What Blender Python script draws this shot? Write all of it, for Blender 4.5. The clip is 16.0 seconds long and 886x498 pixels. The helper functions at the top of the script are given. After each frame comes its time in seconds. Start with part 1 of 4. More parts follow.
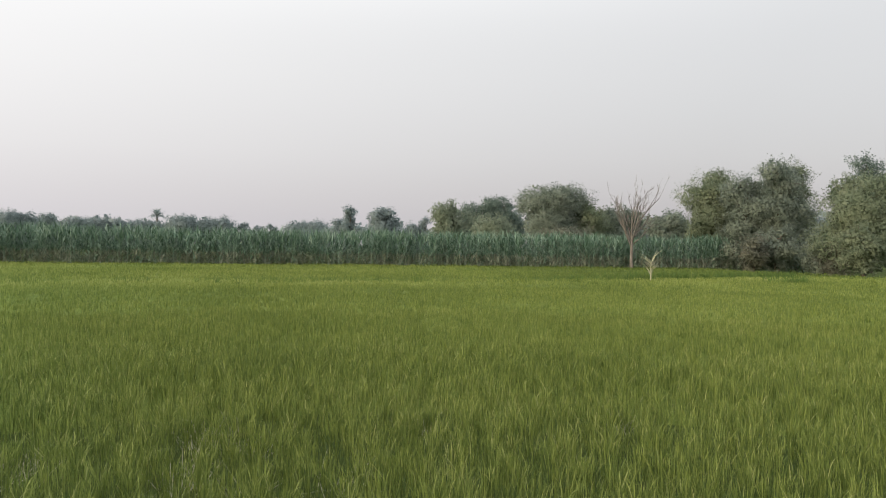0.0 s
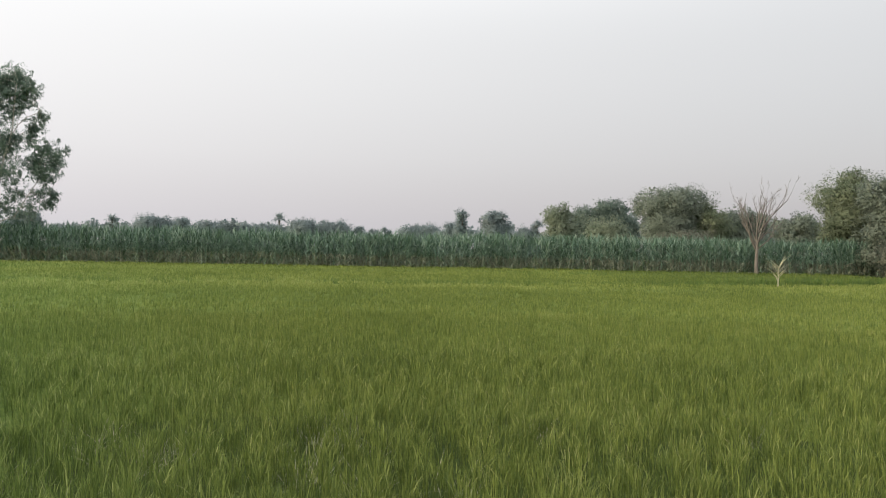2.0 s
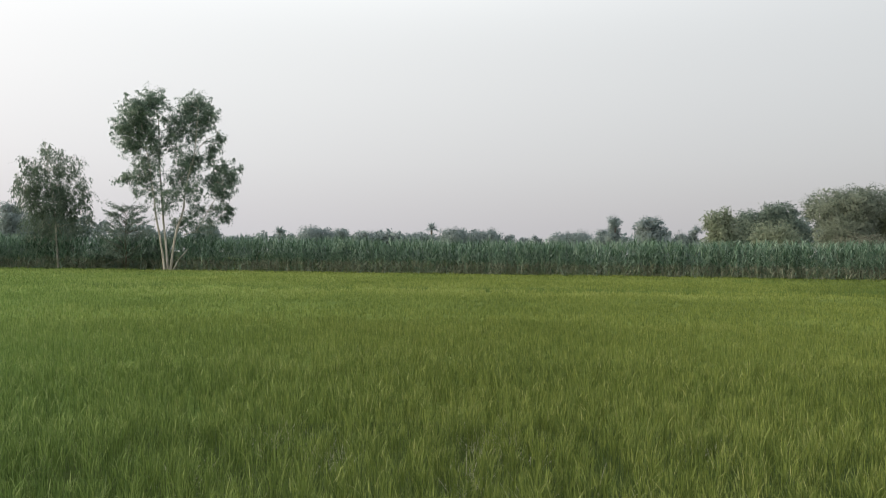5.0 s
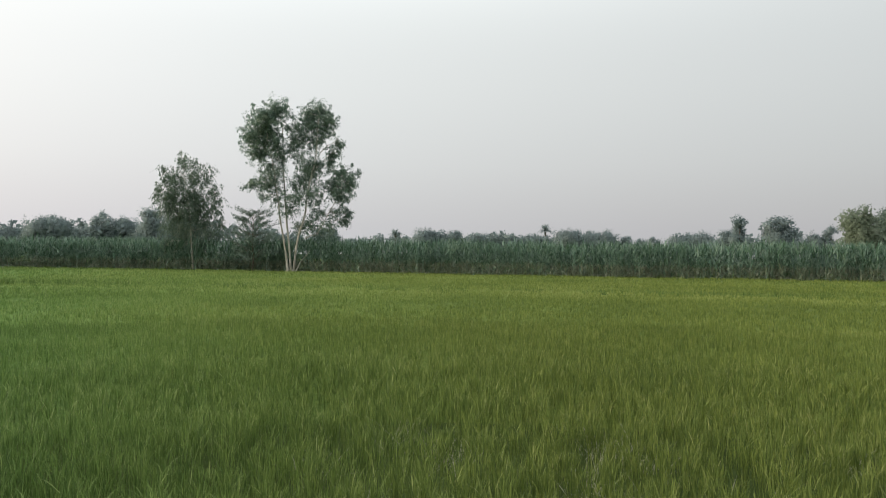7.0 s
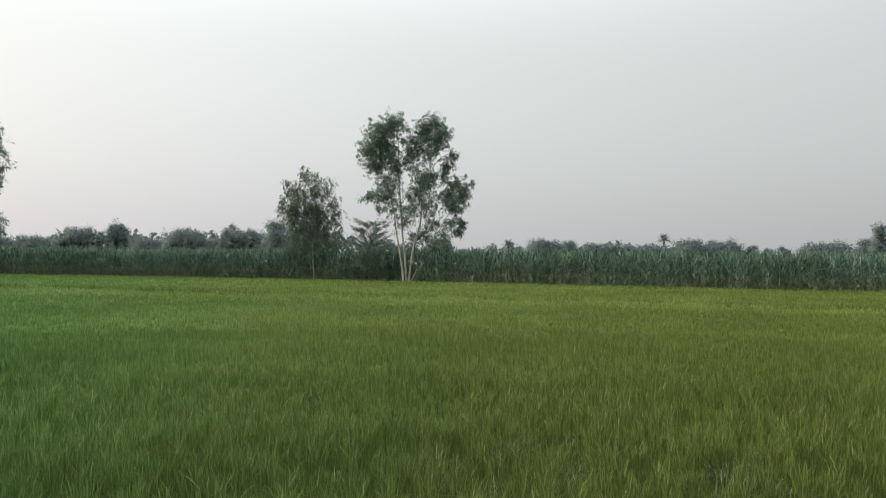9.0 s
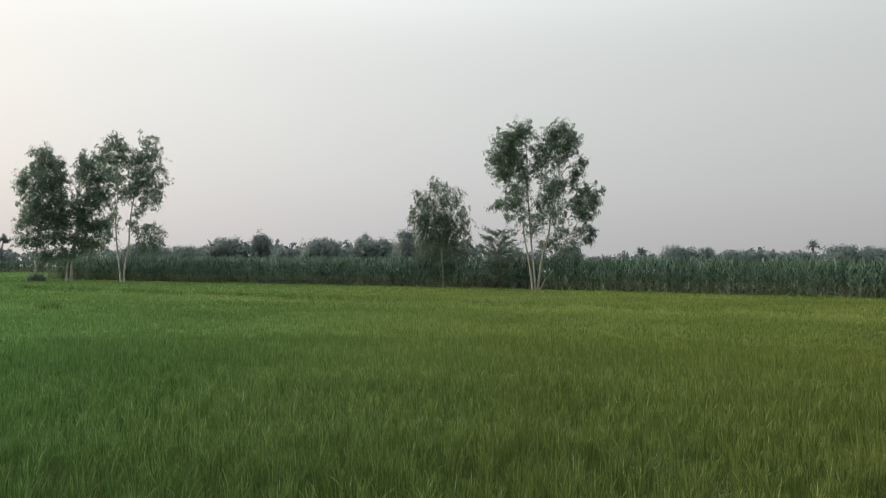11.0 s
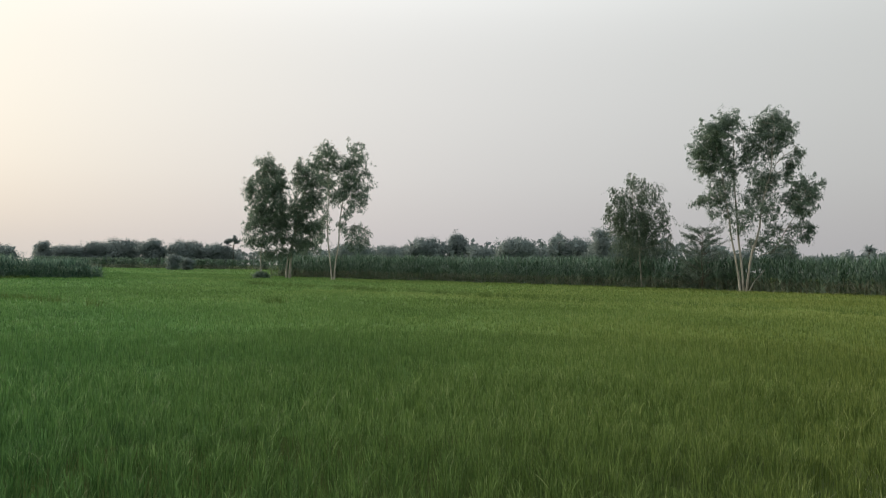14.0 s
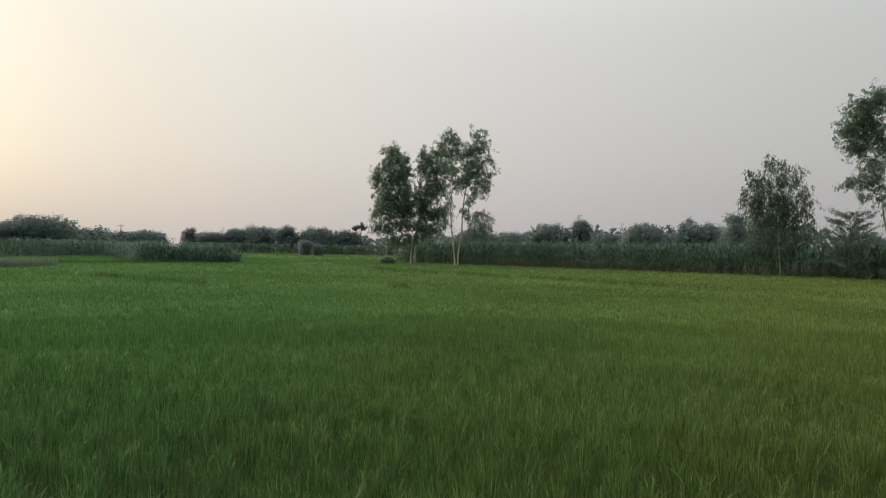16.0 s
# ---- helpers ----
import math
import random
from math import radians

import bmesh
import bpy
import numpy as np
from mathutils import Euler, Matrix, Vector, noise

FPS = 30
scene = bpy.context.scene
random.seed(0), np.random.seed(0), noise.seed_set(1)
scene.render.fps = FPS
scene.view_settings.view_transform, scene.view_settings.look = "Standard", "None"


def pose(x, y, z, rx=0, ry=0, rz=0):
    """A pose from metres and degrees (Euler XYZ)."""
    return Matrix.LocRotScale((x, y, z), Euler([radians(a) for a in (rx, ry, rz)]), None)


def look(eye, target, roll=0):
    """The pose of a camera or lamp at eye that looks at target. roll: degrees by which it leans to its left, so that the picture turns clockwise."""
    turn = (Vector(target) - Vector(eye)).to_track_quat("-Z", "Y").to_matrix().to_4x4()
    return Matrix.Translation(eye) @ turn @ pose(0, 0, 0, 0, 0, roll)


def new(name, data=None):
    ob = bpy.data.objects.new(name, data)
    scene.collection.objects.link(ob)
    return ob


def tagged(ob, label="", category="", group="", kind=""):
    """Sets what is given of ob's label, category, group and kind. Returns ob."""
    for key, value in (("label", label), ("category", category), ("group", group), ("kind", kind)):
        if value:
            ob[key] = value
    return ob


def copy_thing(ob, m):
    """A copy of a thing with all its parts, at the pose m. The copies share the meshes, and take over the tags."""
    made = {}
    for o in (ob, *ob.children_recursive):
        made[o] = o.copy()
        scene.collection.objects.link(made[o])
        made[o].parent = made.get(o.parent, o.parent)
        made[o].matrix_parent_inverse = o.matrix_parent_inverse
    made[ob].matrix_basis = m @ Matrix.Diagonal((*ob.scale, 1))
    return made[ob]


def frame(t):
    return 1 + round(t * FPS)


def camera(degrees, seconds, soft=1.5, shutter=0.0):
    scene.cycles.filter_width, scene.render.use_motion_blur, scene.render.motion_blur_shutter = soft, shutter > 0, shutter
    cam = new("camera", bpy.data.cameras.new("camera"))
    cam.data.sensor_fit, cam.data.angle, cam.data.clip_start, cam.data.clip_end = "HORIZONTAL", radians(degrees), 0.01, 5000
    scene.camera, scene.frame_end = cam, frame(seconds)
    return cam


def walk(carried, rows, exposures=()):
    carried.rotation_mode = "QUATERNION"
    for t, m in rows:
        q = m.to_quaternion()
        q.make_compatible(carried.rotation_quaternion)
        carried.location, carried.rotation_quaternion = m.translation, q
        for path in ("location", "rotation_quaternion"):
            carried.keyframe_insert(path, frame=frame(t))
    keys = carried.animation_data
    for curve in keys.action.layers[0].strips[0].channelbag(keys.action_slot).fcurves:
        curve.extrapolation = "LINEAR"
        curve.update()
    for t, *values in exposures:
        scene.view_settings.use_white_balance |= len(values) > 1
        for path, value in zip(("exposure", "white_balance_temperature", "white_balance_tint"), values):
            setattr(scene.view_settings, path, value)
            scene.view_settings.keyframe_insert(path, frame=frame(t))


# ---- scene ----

# ---------- camera: one person turning on the spot, arm's length round the axis ----------
cam = camera(62.47, 16.0, soft=1.05)
EYE, ARM = 2.0, 0.30
ROWS = [
    (0.0, -0.00, -0.18, 0.86),
    (0.5, 2.33, -0.12, 0.77),
    (1.0, 4.48, -0.14, 0.94),
    (1.5, 6.68, -0.11, 1.18),
    (2.0, 8.72, -0.07, 1.11),
    (2.5, 10.46, 0.00, 1.03),
    (3.0, 12.25, -0.00, 0.68),
    (3.5, 13.95, -0.03, 0.56),
    (4.0, 16.17, -0.00, 0.71),
    (6.5, 26.94, 0.72, 0.52),
    (7.0, 29.32, 0.47, 0.65),
    (7.5, 31.44, 0.50, 0.61),
    (8.0, 33.73, 0.70, 0.58),
    (8.5, 35.74, 0.83, 0.59),
    (9.0, 38.18, 1.17, 0.68),
    (11.5, 50.86, 1.77, 0.69),
    (12.0, 53.65, 1.87, 0.84),
    (12.5, 56.49, 1.93, 0.96),
    (13.0, 58.91, 2.03, 0.92),
    (13.5, 60.60, 1.93, 0.85),
    (14.0, 63.30, 1.43, 0.91),
    (14.5, 65.62, 0.98, 0.96),
    (15.0, 68.15, 0.45, 1.18),
    (15.5, 70.37, 0.24, 1.28),
    (16.0, 72.85, 0.19, 1.10),
]


def station(yaw, pitch, roll):
    a = radians(yaw)
    return pose(-ARM * math.sin(a), ARM * math.cos(a), EYE, 0, 0, yaw) @ pose(0, 0, 0, 90 + pitch, 0, 0) @ pose(0, 0, 0, 0, 0, roll)


EXPOSURES = [(0.0, 0.15, 6570, 10), (4.0, 0.07, 6500, 9), (7.0, -0.08, 6450, 5), (9.0, -0.18, 6420, 4), (12.5, -0.46, 6560, 6), (14.5, -0.50, 6560, 6), (16.0, -0.69, 6580, 6)]
walk(cam, [(t, station(*r)) for t, *r in ROWS], EXPOSURES)

# ---------- sky and sun: hazy dusk, the sun low on the far side of the fields ----------
SUN_AZ, SUN_EL = 128.0, 12.0      # degrees to the left of the first view, degrees up
world = bpy.data.worlds.new("hazy_sky")
scene.world = world
world.use_nodes = True
wt = world.node_tree
wt.nodes.clear()


def wnode(kind, **props):
    nd = wt.nodes.new(kind)
    for k, v in props.items():
        if k in nd.inputs:
            nd.inputs[k].default_value = v
    return nd


def ramp_stops(nd, stops):
    el = nd.color_ramp.elements
    while len(el) > len(stops):
        el.remove(el[-1])
    while len(el) < len(stops):
        el.new(1.0)
    for e, (p, c) in zip(el, stops):
        e.position, e.color = p, (*c, 1)


sky = wt.nodes.new("ShaderNodeTexSky")
sky.sky_type, sky.sun_disc = "NISHITA", False
sky.sun_elevation, sky.sun_rotation = radians(SUN_EL), radians(-SUN_AZ)
sky.air_density, sky.dust_density, sky.ozone_density = 1.0, 6.0, 1.0
coord = wt.nodes.new("ShaderNodeTexCoord")
sep = wt.nodes.new("ShaderNodeSeparateXYZ")
wt.links.new(coord.outputs["Generated"], sep.inputs[0])
haze = wt.nodes.new("ShaderNodeValToRGB")
haze.color_ramp.interpolation = "B_SPLINE"
ramp_stops(haze, [(0.0, (0.575, 0.556, 0.586)), (0.05, (0.598, 0.58, 0.606)), (0.12, (0.672, 0.66, 0.674)), (0.22, (0.75, 0.74, 0.74)), (0.34, (0.8, 0.8, 0.8)), (0.5, (1.4, 1.41, 1.42)), (0.7, (2.6, 2.63, 2.66)), (1.0, (3.7, 3.76, 3.82))])
wt.links.new(sep.outputs["Z"], haze.inputs[0])
dot = wt.nodes.new("ShaderNodeVectorMath")
dot.operation = "DOT_PRODUCT"
sa, se = radians(SUN_AZ), radians(SUN_EL)
SUN_DIR = (-math.sin(sa) * math.cos(se), math.cos(sa) * math.cos(se), math.sin(se))
dot.inputs[1].default_value = SUN_DIR
wt.links.new(coord.outputs["Generated"], dot.inputs[0])
glow = wt.nodes.new("ShaderNodeValToRGB")
glow.color_ramp.interpolation = "B_SPLINE"
ramp_stops(glow, [(0.0, (0.0, 0.0, 0.0)), (0.25, (0.017, 0.008, 0.012)), (0.55, (0.09, 0.053, 0.045)), (0.75, (0.16, 0.09, 0.025)), (0.87, (0.175, 0.1, 0.0)), (0.95, (0.21, 0.125, 0.005)), (1.0, (0.6, 0.45, 0.2))])
wt.links.new(dot.outputs["Value"], glow.inputs[0])
add = wt.nodes.new("ShaderNodeMix")
add.data_type, add.blend_type = "RGBA", "ADD"
add.inputs[0].default_value = 1.0
side = wt.nodes.new("ShaderNodeMapRange")       # the whole sky is brighter towards the sun
for i, v in ((1, -0.8), (2, 0.8), (3, 0.82), (4, 1.42)):
    side.inputs[i].default_value = v
wt.links.new(dot.outputs["Value"], side.inputs[0])
lit = wt.nodes.new("ShaderNodeVectorMath")
lit.operation = "SCALE"
wt.links.new(haze.outputs[0], lit.inputs[0])
wt.links.new(side.outputs[0], lit.inputs["Scale"])
wt.links.new(lit.outputs[0], add.inputs[6])
wt.links.new(glow.outputs[0], add.inputs[7])
bg_haze = wnode("ShaderNodeBackground", Strength=0.95)
bg_sky = wnode("ShaderNodeBackground", Strength=0.03)
wt.links.new(add.outputs[2], bg_haze.inputs[0])
wt.links.new(sky.outputs[0], bg_sky.inputs[0])
both = wt.nodes.new("ShaderNodeAddShader")
wt.links.new(bg_haze.outputs[0], both.inputs[0])
wt.links.new(bg_sky.outputs[0], both.inputs[1])
out = wt.nodes.new("ShaderNodeOutputWorld")
wt.links.new(both.outputs[0], out.inputs[0])

sun = new("sun", bpy.data.lights.new("sun", "SUN"))
sun.data.energy, sun.data.angle, sun.data.color = 2.6, radians(22), (1.0, 0.86, 0.66)
sun.matrix_world = look(Vector(SUN_DIR) * 100, (0, 0, 0))


# ---------- materials ----------
def material(name):
    m = bpy.data.materials.new(name)
    m.use_nodes = True
    nt = m.node_tree
    b = nt.nodes["Principled BSDF"]
    return m, nt, b


def foliage(name, stops, rough=0.55, through_light=0.3, scale=0.6, spread=0.5, spec=0.3):
    """Leaves: colour by leaf (island), shifted by soft patches; some light passes through."""
    m, nt, b = material(name)
    geo = nt.nodes.new("ShaderNodeNewGeometry")
    tex = nt.nodes.new("ShaderNodeTexNoise")
    tex.inputs["Scale"].default_value, tex.inputs["Detail"].default_value = scale, 4
    nt.links.new(geo.outputs["Position"], tex.inputs["Vector"])
    mix = nt.nodes.new("ShaderNodeMix")
    mix.inputs[0].default_value = spread
    nt.links.new(geo.outputs["Random Per Island"], mix.inputs[2])
    nt.links.new(tex.outputs["Fac"], mix.inputs[3])
    rp = nt.nodes.new("ShaderNodeValToRGB")
    ramp_stops(rp, stops)
    nt.links.new(mix.outputs[0], rp.inputs[0])
    nt.links.new(rp.outputs[0], b.inputs["Base Color"])
    b.inputs["Roughness"].default_value = rough
    b.inputs["Specular IOR Level"].default_value = spec
    tr = nt.nodes.new("ShaderNodeBsdfTranslucent")
    nt.links.new(rp.outputs[0], tr.inputs[0])
    sh = nt.nodes.new("ShaderNodeMixShader")
    sh.inputs[0].default_value = through_light
    nt.links.new(b.outputs[0], sh.inputs[1])
    nt.links.new(tr.outputs[0], sh.inputs[2])
    nt.links.new(sh.outputs[0], nt.nodes["Material Output"].inputs[0])
    return m


def bark(name, stops, scale=6.0, rough=0.85, bump=0.4):
    m, nt, b = material(name)
    co = nt.nodes.new("ShaderNodeTexCoord")
    mp = nt.nodes.new("ShaderNodeMapping")
    mp.inputs["Scale"].default_value = (1, 1, 0.25)
    nt.links.new(co.outputs["Object"], mp.inputs[0])
    tex = nt.nodes.new("ShaderNodeTexNoise")
    tex.inputs["Scale"].default_value, tex.inputs["Detail"].default_value = scale, 6
    nt.links.new(mp.outputs[0], tex.inputs["Vector"])
    rp = nt.nodes.new("ShaderNodeValToRGB")
    ramp_stops(rp, stops)
    nt.links.new(tex.outputs["Fac"], rp.inputs[0])
    nt.links.new(rp.outputs[0], b.inputs["Base Color"])
    b.inputs["Roughness"].default_value = rough
    bp = nt.nodes.new("ShaderNodeBump")
    bp.inputs["Strength"].default_value = bump
    nt.links.new(tex.outputs["Fac"], bp.inputs["Height"])
    nt.links.new(bp.outputs[0], b.inputs["Normal"])
    return m


RICE_STOPS = [(0.15, (0.073, 0.110, 0.029)), (0.5, (0.149, 0.196, 0.047)), (0.75, (0.220, 0.268, 0.072)), (0.95, (0.334, 0.358, 0.140))]
WEST_CAST_STOPS = [(0.15, (0.045, 0.108, 0.036)), (0.5, (0.091, 0.200, 0.060)), (0.75, (0.139, 0.272, 0.086)), (0.95, (0.230, 0.362, 0.138))]


def rice_material(low=False):
    """Rice blades: unripe to ripening green by blade, by ripeness and tone per hill, by wide patches, and by a western
    colour cast.
    """
    m = foliage("rice_lower_leaf" if low else "rice_blade", RICE_STOPS, rough=0.9 if low else 0.5, through_light=0.1 if low else 0.32, scale=9.0 if low else 0.22,
                spread=1.0 if low else 0.4, spec=0.04 if low else 0.15)
    nt = m.node_tree
    at = nt.nodes.new("ShaderNodeAttribute")
    at.attribute_name = "ripe_tone"
    rp = next(n for n in nt.nodes if n.type == "VALTORGB")
    old = rp.inputs[0].links[0].from_socket
    ad = nt.nodes.new("ShaderNodeMath")
    ad.operation = "ADD"
    nt.links.new(old, ad.inputs[0])
    nt.links.new(at.outputs["Fac"], ad.inputs[1])
    nt.links.new(ad.outputs[0], rp.inputs[0])
    fr = nt.nodes.new("ShaderNodeValToRGB")              # bluer tone farther west: backlight and colour cast put into the rice colour
    ramp_stops(fr, WEST_CAST_STOPS)
    nt.links.new(ad.outputs[0], fr.inputs[0])
    westerly = nt.nodes.new("ShaderNodeAttribute")
    westerly.attribute_name = "west_cast"
    mix = nt.nodes.new("ShaderNodeMix")
    mix.data_type = "RGBA"
    nt.links.new(westerly.outputs["Fac"], mix.inputs[0])
    nt.links.new(rp.outputs[0], mix.inputs[6])
    nt.links.new(fr.outputs[0], mix.inputs[7])
    for node in nt.nodes:
        if node.type == "BSDF_PRINCIPLED":
            nt.links.new(mix.outputs[2], node.inputs["Base Color"])
        elif node.type == "BSDF_TRANSLUCENT":
            nt.links.new(mix.outputs[2], node.inputs[0])
    return m


M_RICE = rice_material()
M_RICE_LOW = rice_material(low=True)
M_CANE = foliage("cane_leaf", [(0.15, (0.037, 0.087, 0.049)), (0.4, (0.108, 0.187, 0.126)), (0.65, (0.161, 0.255, 0.194)), (0.88, (0.290, 0.380, 0.305))], through_light=0.22, scale=0.3, spread=0.25)
M_CANE_YOUNG = foliage("young_cane_leaf", [(0.15, (0.046, 0.108, 0.078)), (0.45, (0.110, 0.197, 0.152)), (0.7, (0.184, 0.287, 0.224)), (0.9, (0.313, 0.412, 0.332))], through_light=0.35, scale=0.3, spread=0.3)
M_CANE_DRY = foliage("cane_dry_leaf", [(0.2, (0.11, 0.12, 0.085)), (0.5, (0.21, 0.23, 0.17)), (0.8, (0.37, 0.39, 0.31))], through_light=0.15)
# tree leaf colours from here on are lifted: haze put into the base colour
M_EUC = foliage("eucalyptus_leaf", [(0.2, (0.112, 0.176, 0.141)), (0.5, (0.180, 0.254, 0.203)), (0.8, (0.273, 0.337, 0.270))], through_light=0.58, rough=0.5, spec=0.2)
M_WEEP = foliage("weeping_leaf", [(0.2, (0.102, 0.153, 0.117)), (0.5, (0.160, 0.218, 0.167)), (0.8, (0.239, 0.292, 0.226))], through_light=0.55)
M_DARK = foliage("dark_leaf", [(0.2, (0.096, 0.142, 0.125)), (0.5, (0.158, 0.211, 0.175)), (0.8, (0.233, 0.287, 0.232))], through_light=0.5, spread=0.75, spec=0.12)
M_ACACIA = foliage("acacia_leaf", [(0.2, (0.133, 0.178, 0.119)), (0.5, (0.218, 0.263, 0.174)), (0.8, (0.317, 0.352, 0.237))], through_light=0.5, spread=0.75, spec=0.12)
M_GREY = foliage("grey_green_leaf", [(0.2, (0.138, 0.181, 0.143)), (0.5, (0.225, 0.269, 0.219)), (0.8, (0.327, 0.371, 0.293))], through_light=0.5, spread=0.75, spec=0.12)
M_BROWN = foliage("browning_leaf", [(0.2, (0.129, 0.142, 0.110)), (0.5, (0.196, 0.207, 0.161)), (0.8, (0.276, 0.287, 0.227))], through_light=0.5, spread=0.75, spec=0.12)
M_LIME = foliage("yellow_green_leaf", [(0.2, (0.156, 0.200, 0.140)), (0.5, (0.232, 0.281, 0.204)), (0.8, (0.326, 0.371, 0.282))], through_light=0.5, spread=0.75, spec=0.12)
# distant leaves pale and bluish: haze put into the base colour
M_FAR_HAZE = foliage("hazy_far_leaf", [(0.2, (0.168, 0.236, 0.237)), (0.5, (0.240, 0.300, 0.302)), (0.8, (0.304, 0.364, 0.357))], through_light=0.5, scale=0.15, spread=0.85, spec=0.1)
M_WEED = foliage("weed_leaf", [(0.2, (0.045, 0.09, 0.022)), (0.8, (0.11, 0.18, 0.04))], through_light=0.25)
M_STRAW = foliage("straw_leaf", [(0.2, (0.26, 0.26, 0.17)), (0.8, (0.44, 0.43, 0.31))], through_light=0.2)
M_WHITE_BARK = bark("pale_bark", [(0.3, (0.20, 0.19, 0.16)), (0.5, (0.36, 0.34, 0.30)), (0.75, (0.50, 0.48, 0.44))])
M_BARK = bark("brown_bark", [(0.3, (0.06, 0.048, 0.035)), (0.7, (0.16, 0.13, 0.10))])
M_DEAD = bark("dead_wood", [(0.3, (0.085, 0.075, 0.066)), (0.7, (0.18, 0.165, 0.148))])
M_POLE = bark("grey_concrete", [(0.3, (0.22, 0.22, 0.21)), (0.7, (0.32, 0.32, 0.31))], scale=12)


def ground_material():
    m, nt, b = material("field_soil")
    co = nt.nodes.new("ShaderNodeNewGeometry")
    big = nt.nodes.new("ShaderNodeTexNoise")
    big.inputs["Scale"].default_value, big.inputs["Detail"].default_value = 0.02, 5
    small = nt.nodes.new("ShaderNodeTexNoise")
    small.inputs["Scale"].default_value, small.inputs["Detail"].default_value = 9.0, 8
    for n in (big, small):
        nt.links.new(co.outputs["Position"], n.inputs["Vector"])
    mx = nt.nodes.new("ShaderNodeMix")
    mx.inputs[0].default_value = 0.45
    nt.links.new(big.outputs["Fac"], mx.inputs[2])
    nt.links.new(small.outputs["Fac"], mx.inputs[3])
    rp = nt.nodes.new("ShaderNodeValToRGB")
    ramp_stops(rp, [(0.3, (0.045, 0.055, 0.022)), (0.5, (0.06, 0.09, 0.026)), (0.7, (0.09, 0.13, 0.035))])
    nt.links.new(mx.outputs[0], rp.inputs[0])
    nt.links.new(rp.outputs[0], b.inputs["Base Color"])
    b.inputs["Roughness"].default_value = 0.95
    b.inputs["Specular IOR Level"].default_value = 0.05
    bp = nt.nodes.new("ShaderNodeBump")
    bp.inputs["Strength"].default_value, bp.inputs["Distance"].default_value = 0.6, 0.05
    nt.links.new(small.outputs["Fac"], bp.inputs["Height"])
    nt.links.new(bp.outputs[0], b.inputs["Normal"])
    return m


M_GROUND = ground_material()


# ---------- mesh builders ----------
def fast_mesh(name, verts, tris=None, quads=None, mats=(), tri_mat=None, quad_mat=None):
    me = bpy.data.meshes.new(name)
    tris = np.zeros((0, 3), int) if tris is None else np.asarray(tris, int)
    quads = np.zeros((0, 4), int) if quads is None else np.asarray(quads, int)
    me.vertices.add(len(verts))
    me.vertices.foreach_set("co", np.asarray(verts, np.float32).ravel())
    loops = np.concatenate([tris.ravel(), quads.ravel()]).astype(np.int32)
    me.loops.add(len(loops))
    me.loops.foreach_set("vertex_index", loops)
    n = len(tris) + len(quads)
    me.polygons.add(n)
    starts = np.concatenate([np.arange(len(tris)) * 3, len(tris) * 3 + np.arange(len(quads)) * 4]).astype(np.int32)
    me.polygons.foreach_set("loop_start", starts)
    for m in mats:
        me.materials.append(m)
    if tri_mat is not None or quad_mat is not None:
        a = np.zeros(len(tris), int) if tri_mat is None else tri_mat
        c = np.zeros(len(quads), int) if quad_mat is None else quad_mat
        me.polygons.foreach_set("material_index", np.concatenate([a, c]).astype(np.int32))
    me.update(calc_edges=True)
    return me


def part(name, me, parent=None, label=""):
    ob = new(name, me)
    if parent is not None:
        ob.parent = parent
    return tagged(ob, label)


def smooth(me):
    me.polygons.foreach_set("use_smooth", np.ones(len(me.polygons), bool))
    return me


def ribbons(base, heading, length, width, rise, droop, segs, rng, twist=0.6, stem=None):
    """Grass-like blades, arrays over n: from base, leaning towards heading, bending over by droop. Returns verts and faces."""
    n = len(base)
    t = np.linspace(0, 1, segs + 1)
    hx, hy = np.cos(heading), np.sin(heading)
    lean = rise[:, None] + droop[:, None] * t[None] ** 1.5           # angle from upright
    share = np.full(segs + 1, 1 / segs)
    if stem is not None:                      # a long first step, then a short bending tip
        share[:] = (1 - stem) / max(1, segs - 1)
        share[0] = stem if segs > 1 else 1.0
    step = length[:, None] * share[None]
    dz = np.cos(lean) * step
    dr = np.sin(lean) * step
    z = np.concatenate([np.zeros((n, 1)), np.cumsum(dz[:, :-1], 1)], 1)
    r = np.concatenate([np.zeros((n, 1)), np.cumsum(dr[:, :-1], 1)], 1)
    cx = base[:, 0, None] + r * hx[:, None]
    cy = base[:, 1, None] + r * hy[:, None]
    cz = base[:, 2, None] + z
    turn = heading + np.pi / 2 + rng.uniform(-twist, twist, n)
    wx, wy = np.cos(turn), np.sin(turn)
    prof = np.clip(np.array([0.7] + [1 - (k / segs) ** 2 for k in range(1, segs)] + [0]), 0, 1)
    w = width[:, None] * prof[None] / 2
    k = segs
    verts = np.empty((n, 2 * k + 1, 3))
    verts[:, 0:2 * k:2, 0] = cx[:, :k] - w[:, :k] * wx[:, None]
    verts[:, 1:2 * k:2, 0] = cx[:, :k] + w[:, :k] * wx[:, None]
    verts[:, 0:2 * k:2, 1] = cy[:, :k] - w[:, :k] * wy[:, None]
    verts[:, 1:2 * k:2, 1] = cy[:, :k] + w[:, :k] * wy[:, None]
    verts[:, 0:2 * k:2, 2] = cz[:, :k]
    verts[:, 1:2 * k:2, 2] = cz[:, :k]
    verts[:, 2 * k] = np.stack([cx[:, k], cy[:, k], cz[:, k]], 1)
    off = np.arange(n) * (2 * k + 1)
    tri = np.stack([off + 2 * k - 2, off + 2 * k - 1, off + 2 * k], 1)
    quad = [np.stack([off + 2 * j, off + 2 * j + 1, off + 2 * j + 3, off + 2 * j + 2], 1) for j in range(k - 1)]
    quad = np.concatenate(quad) if quad else np.zeros((0, 4), int)
    return verts.reshape(-1, 3), tri, quad


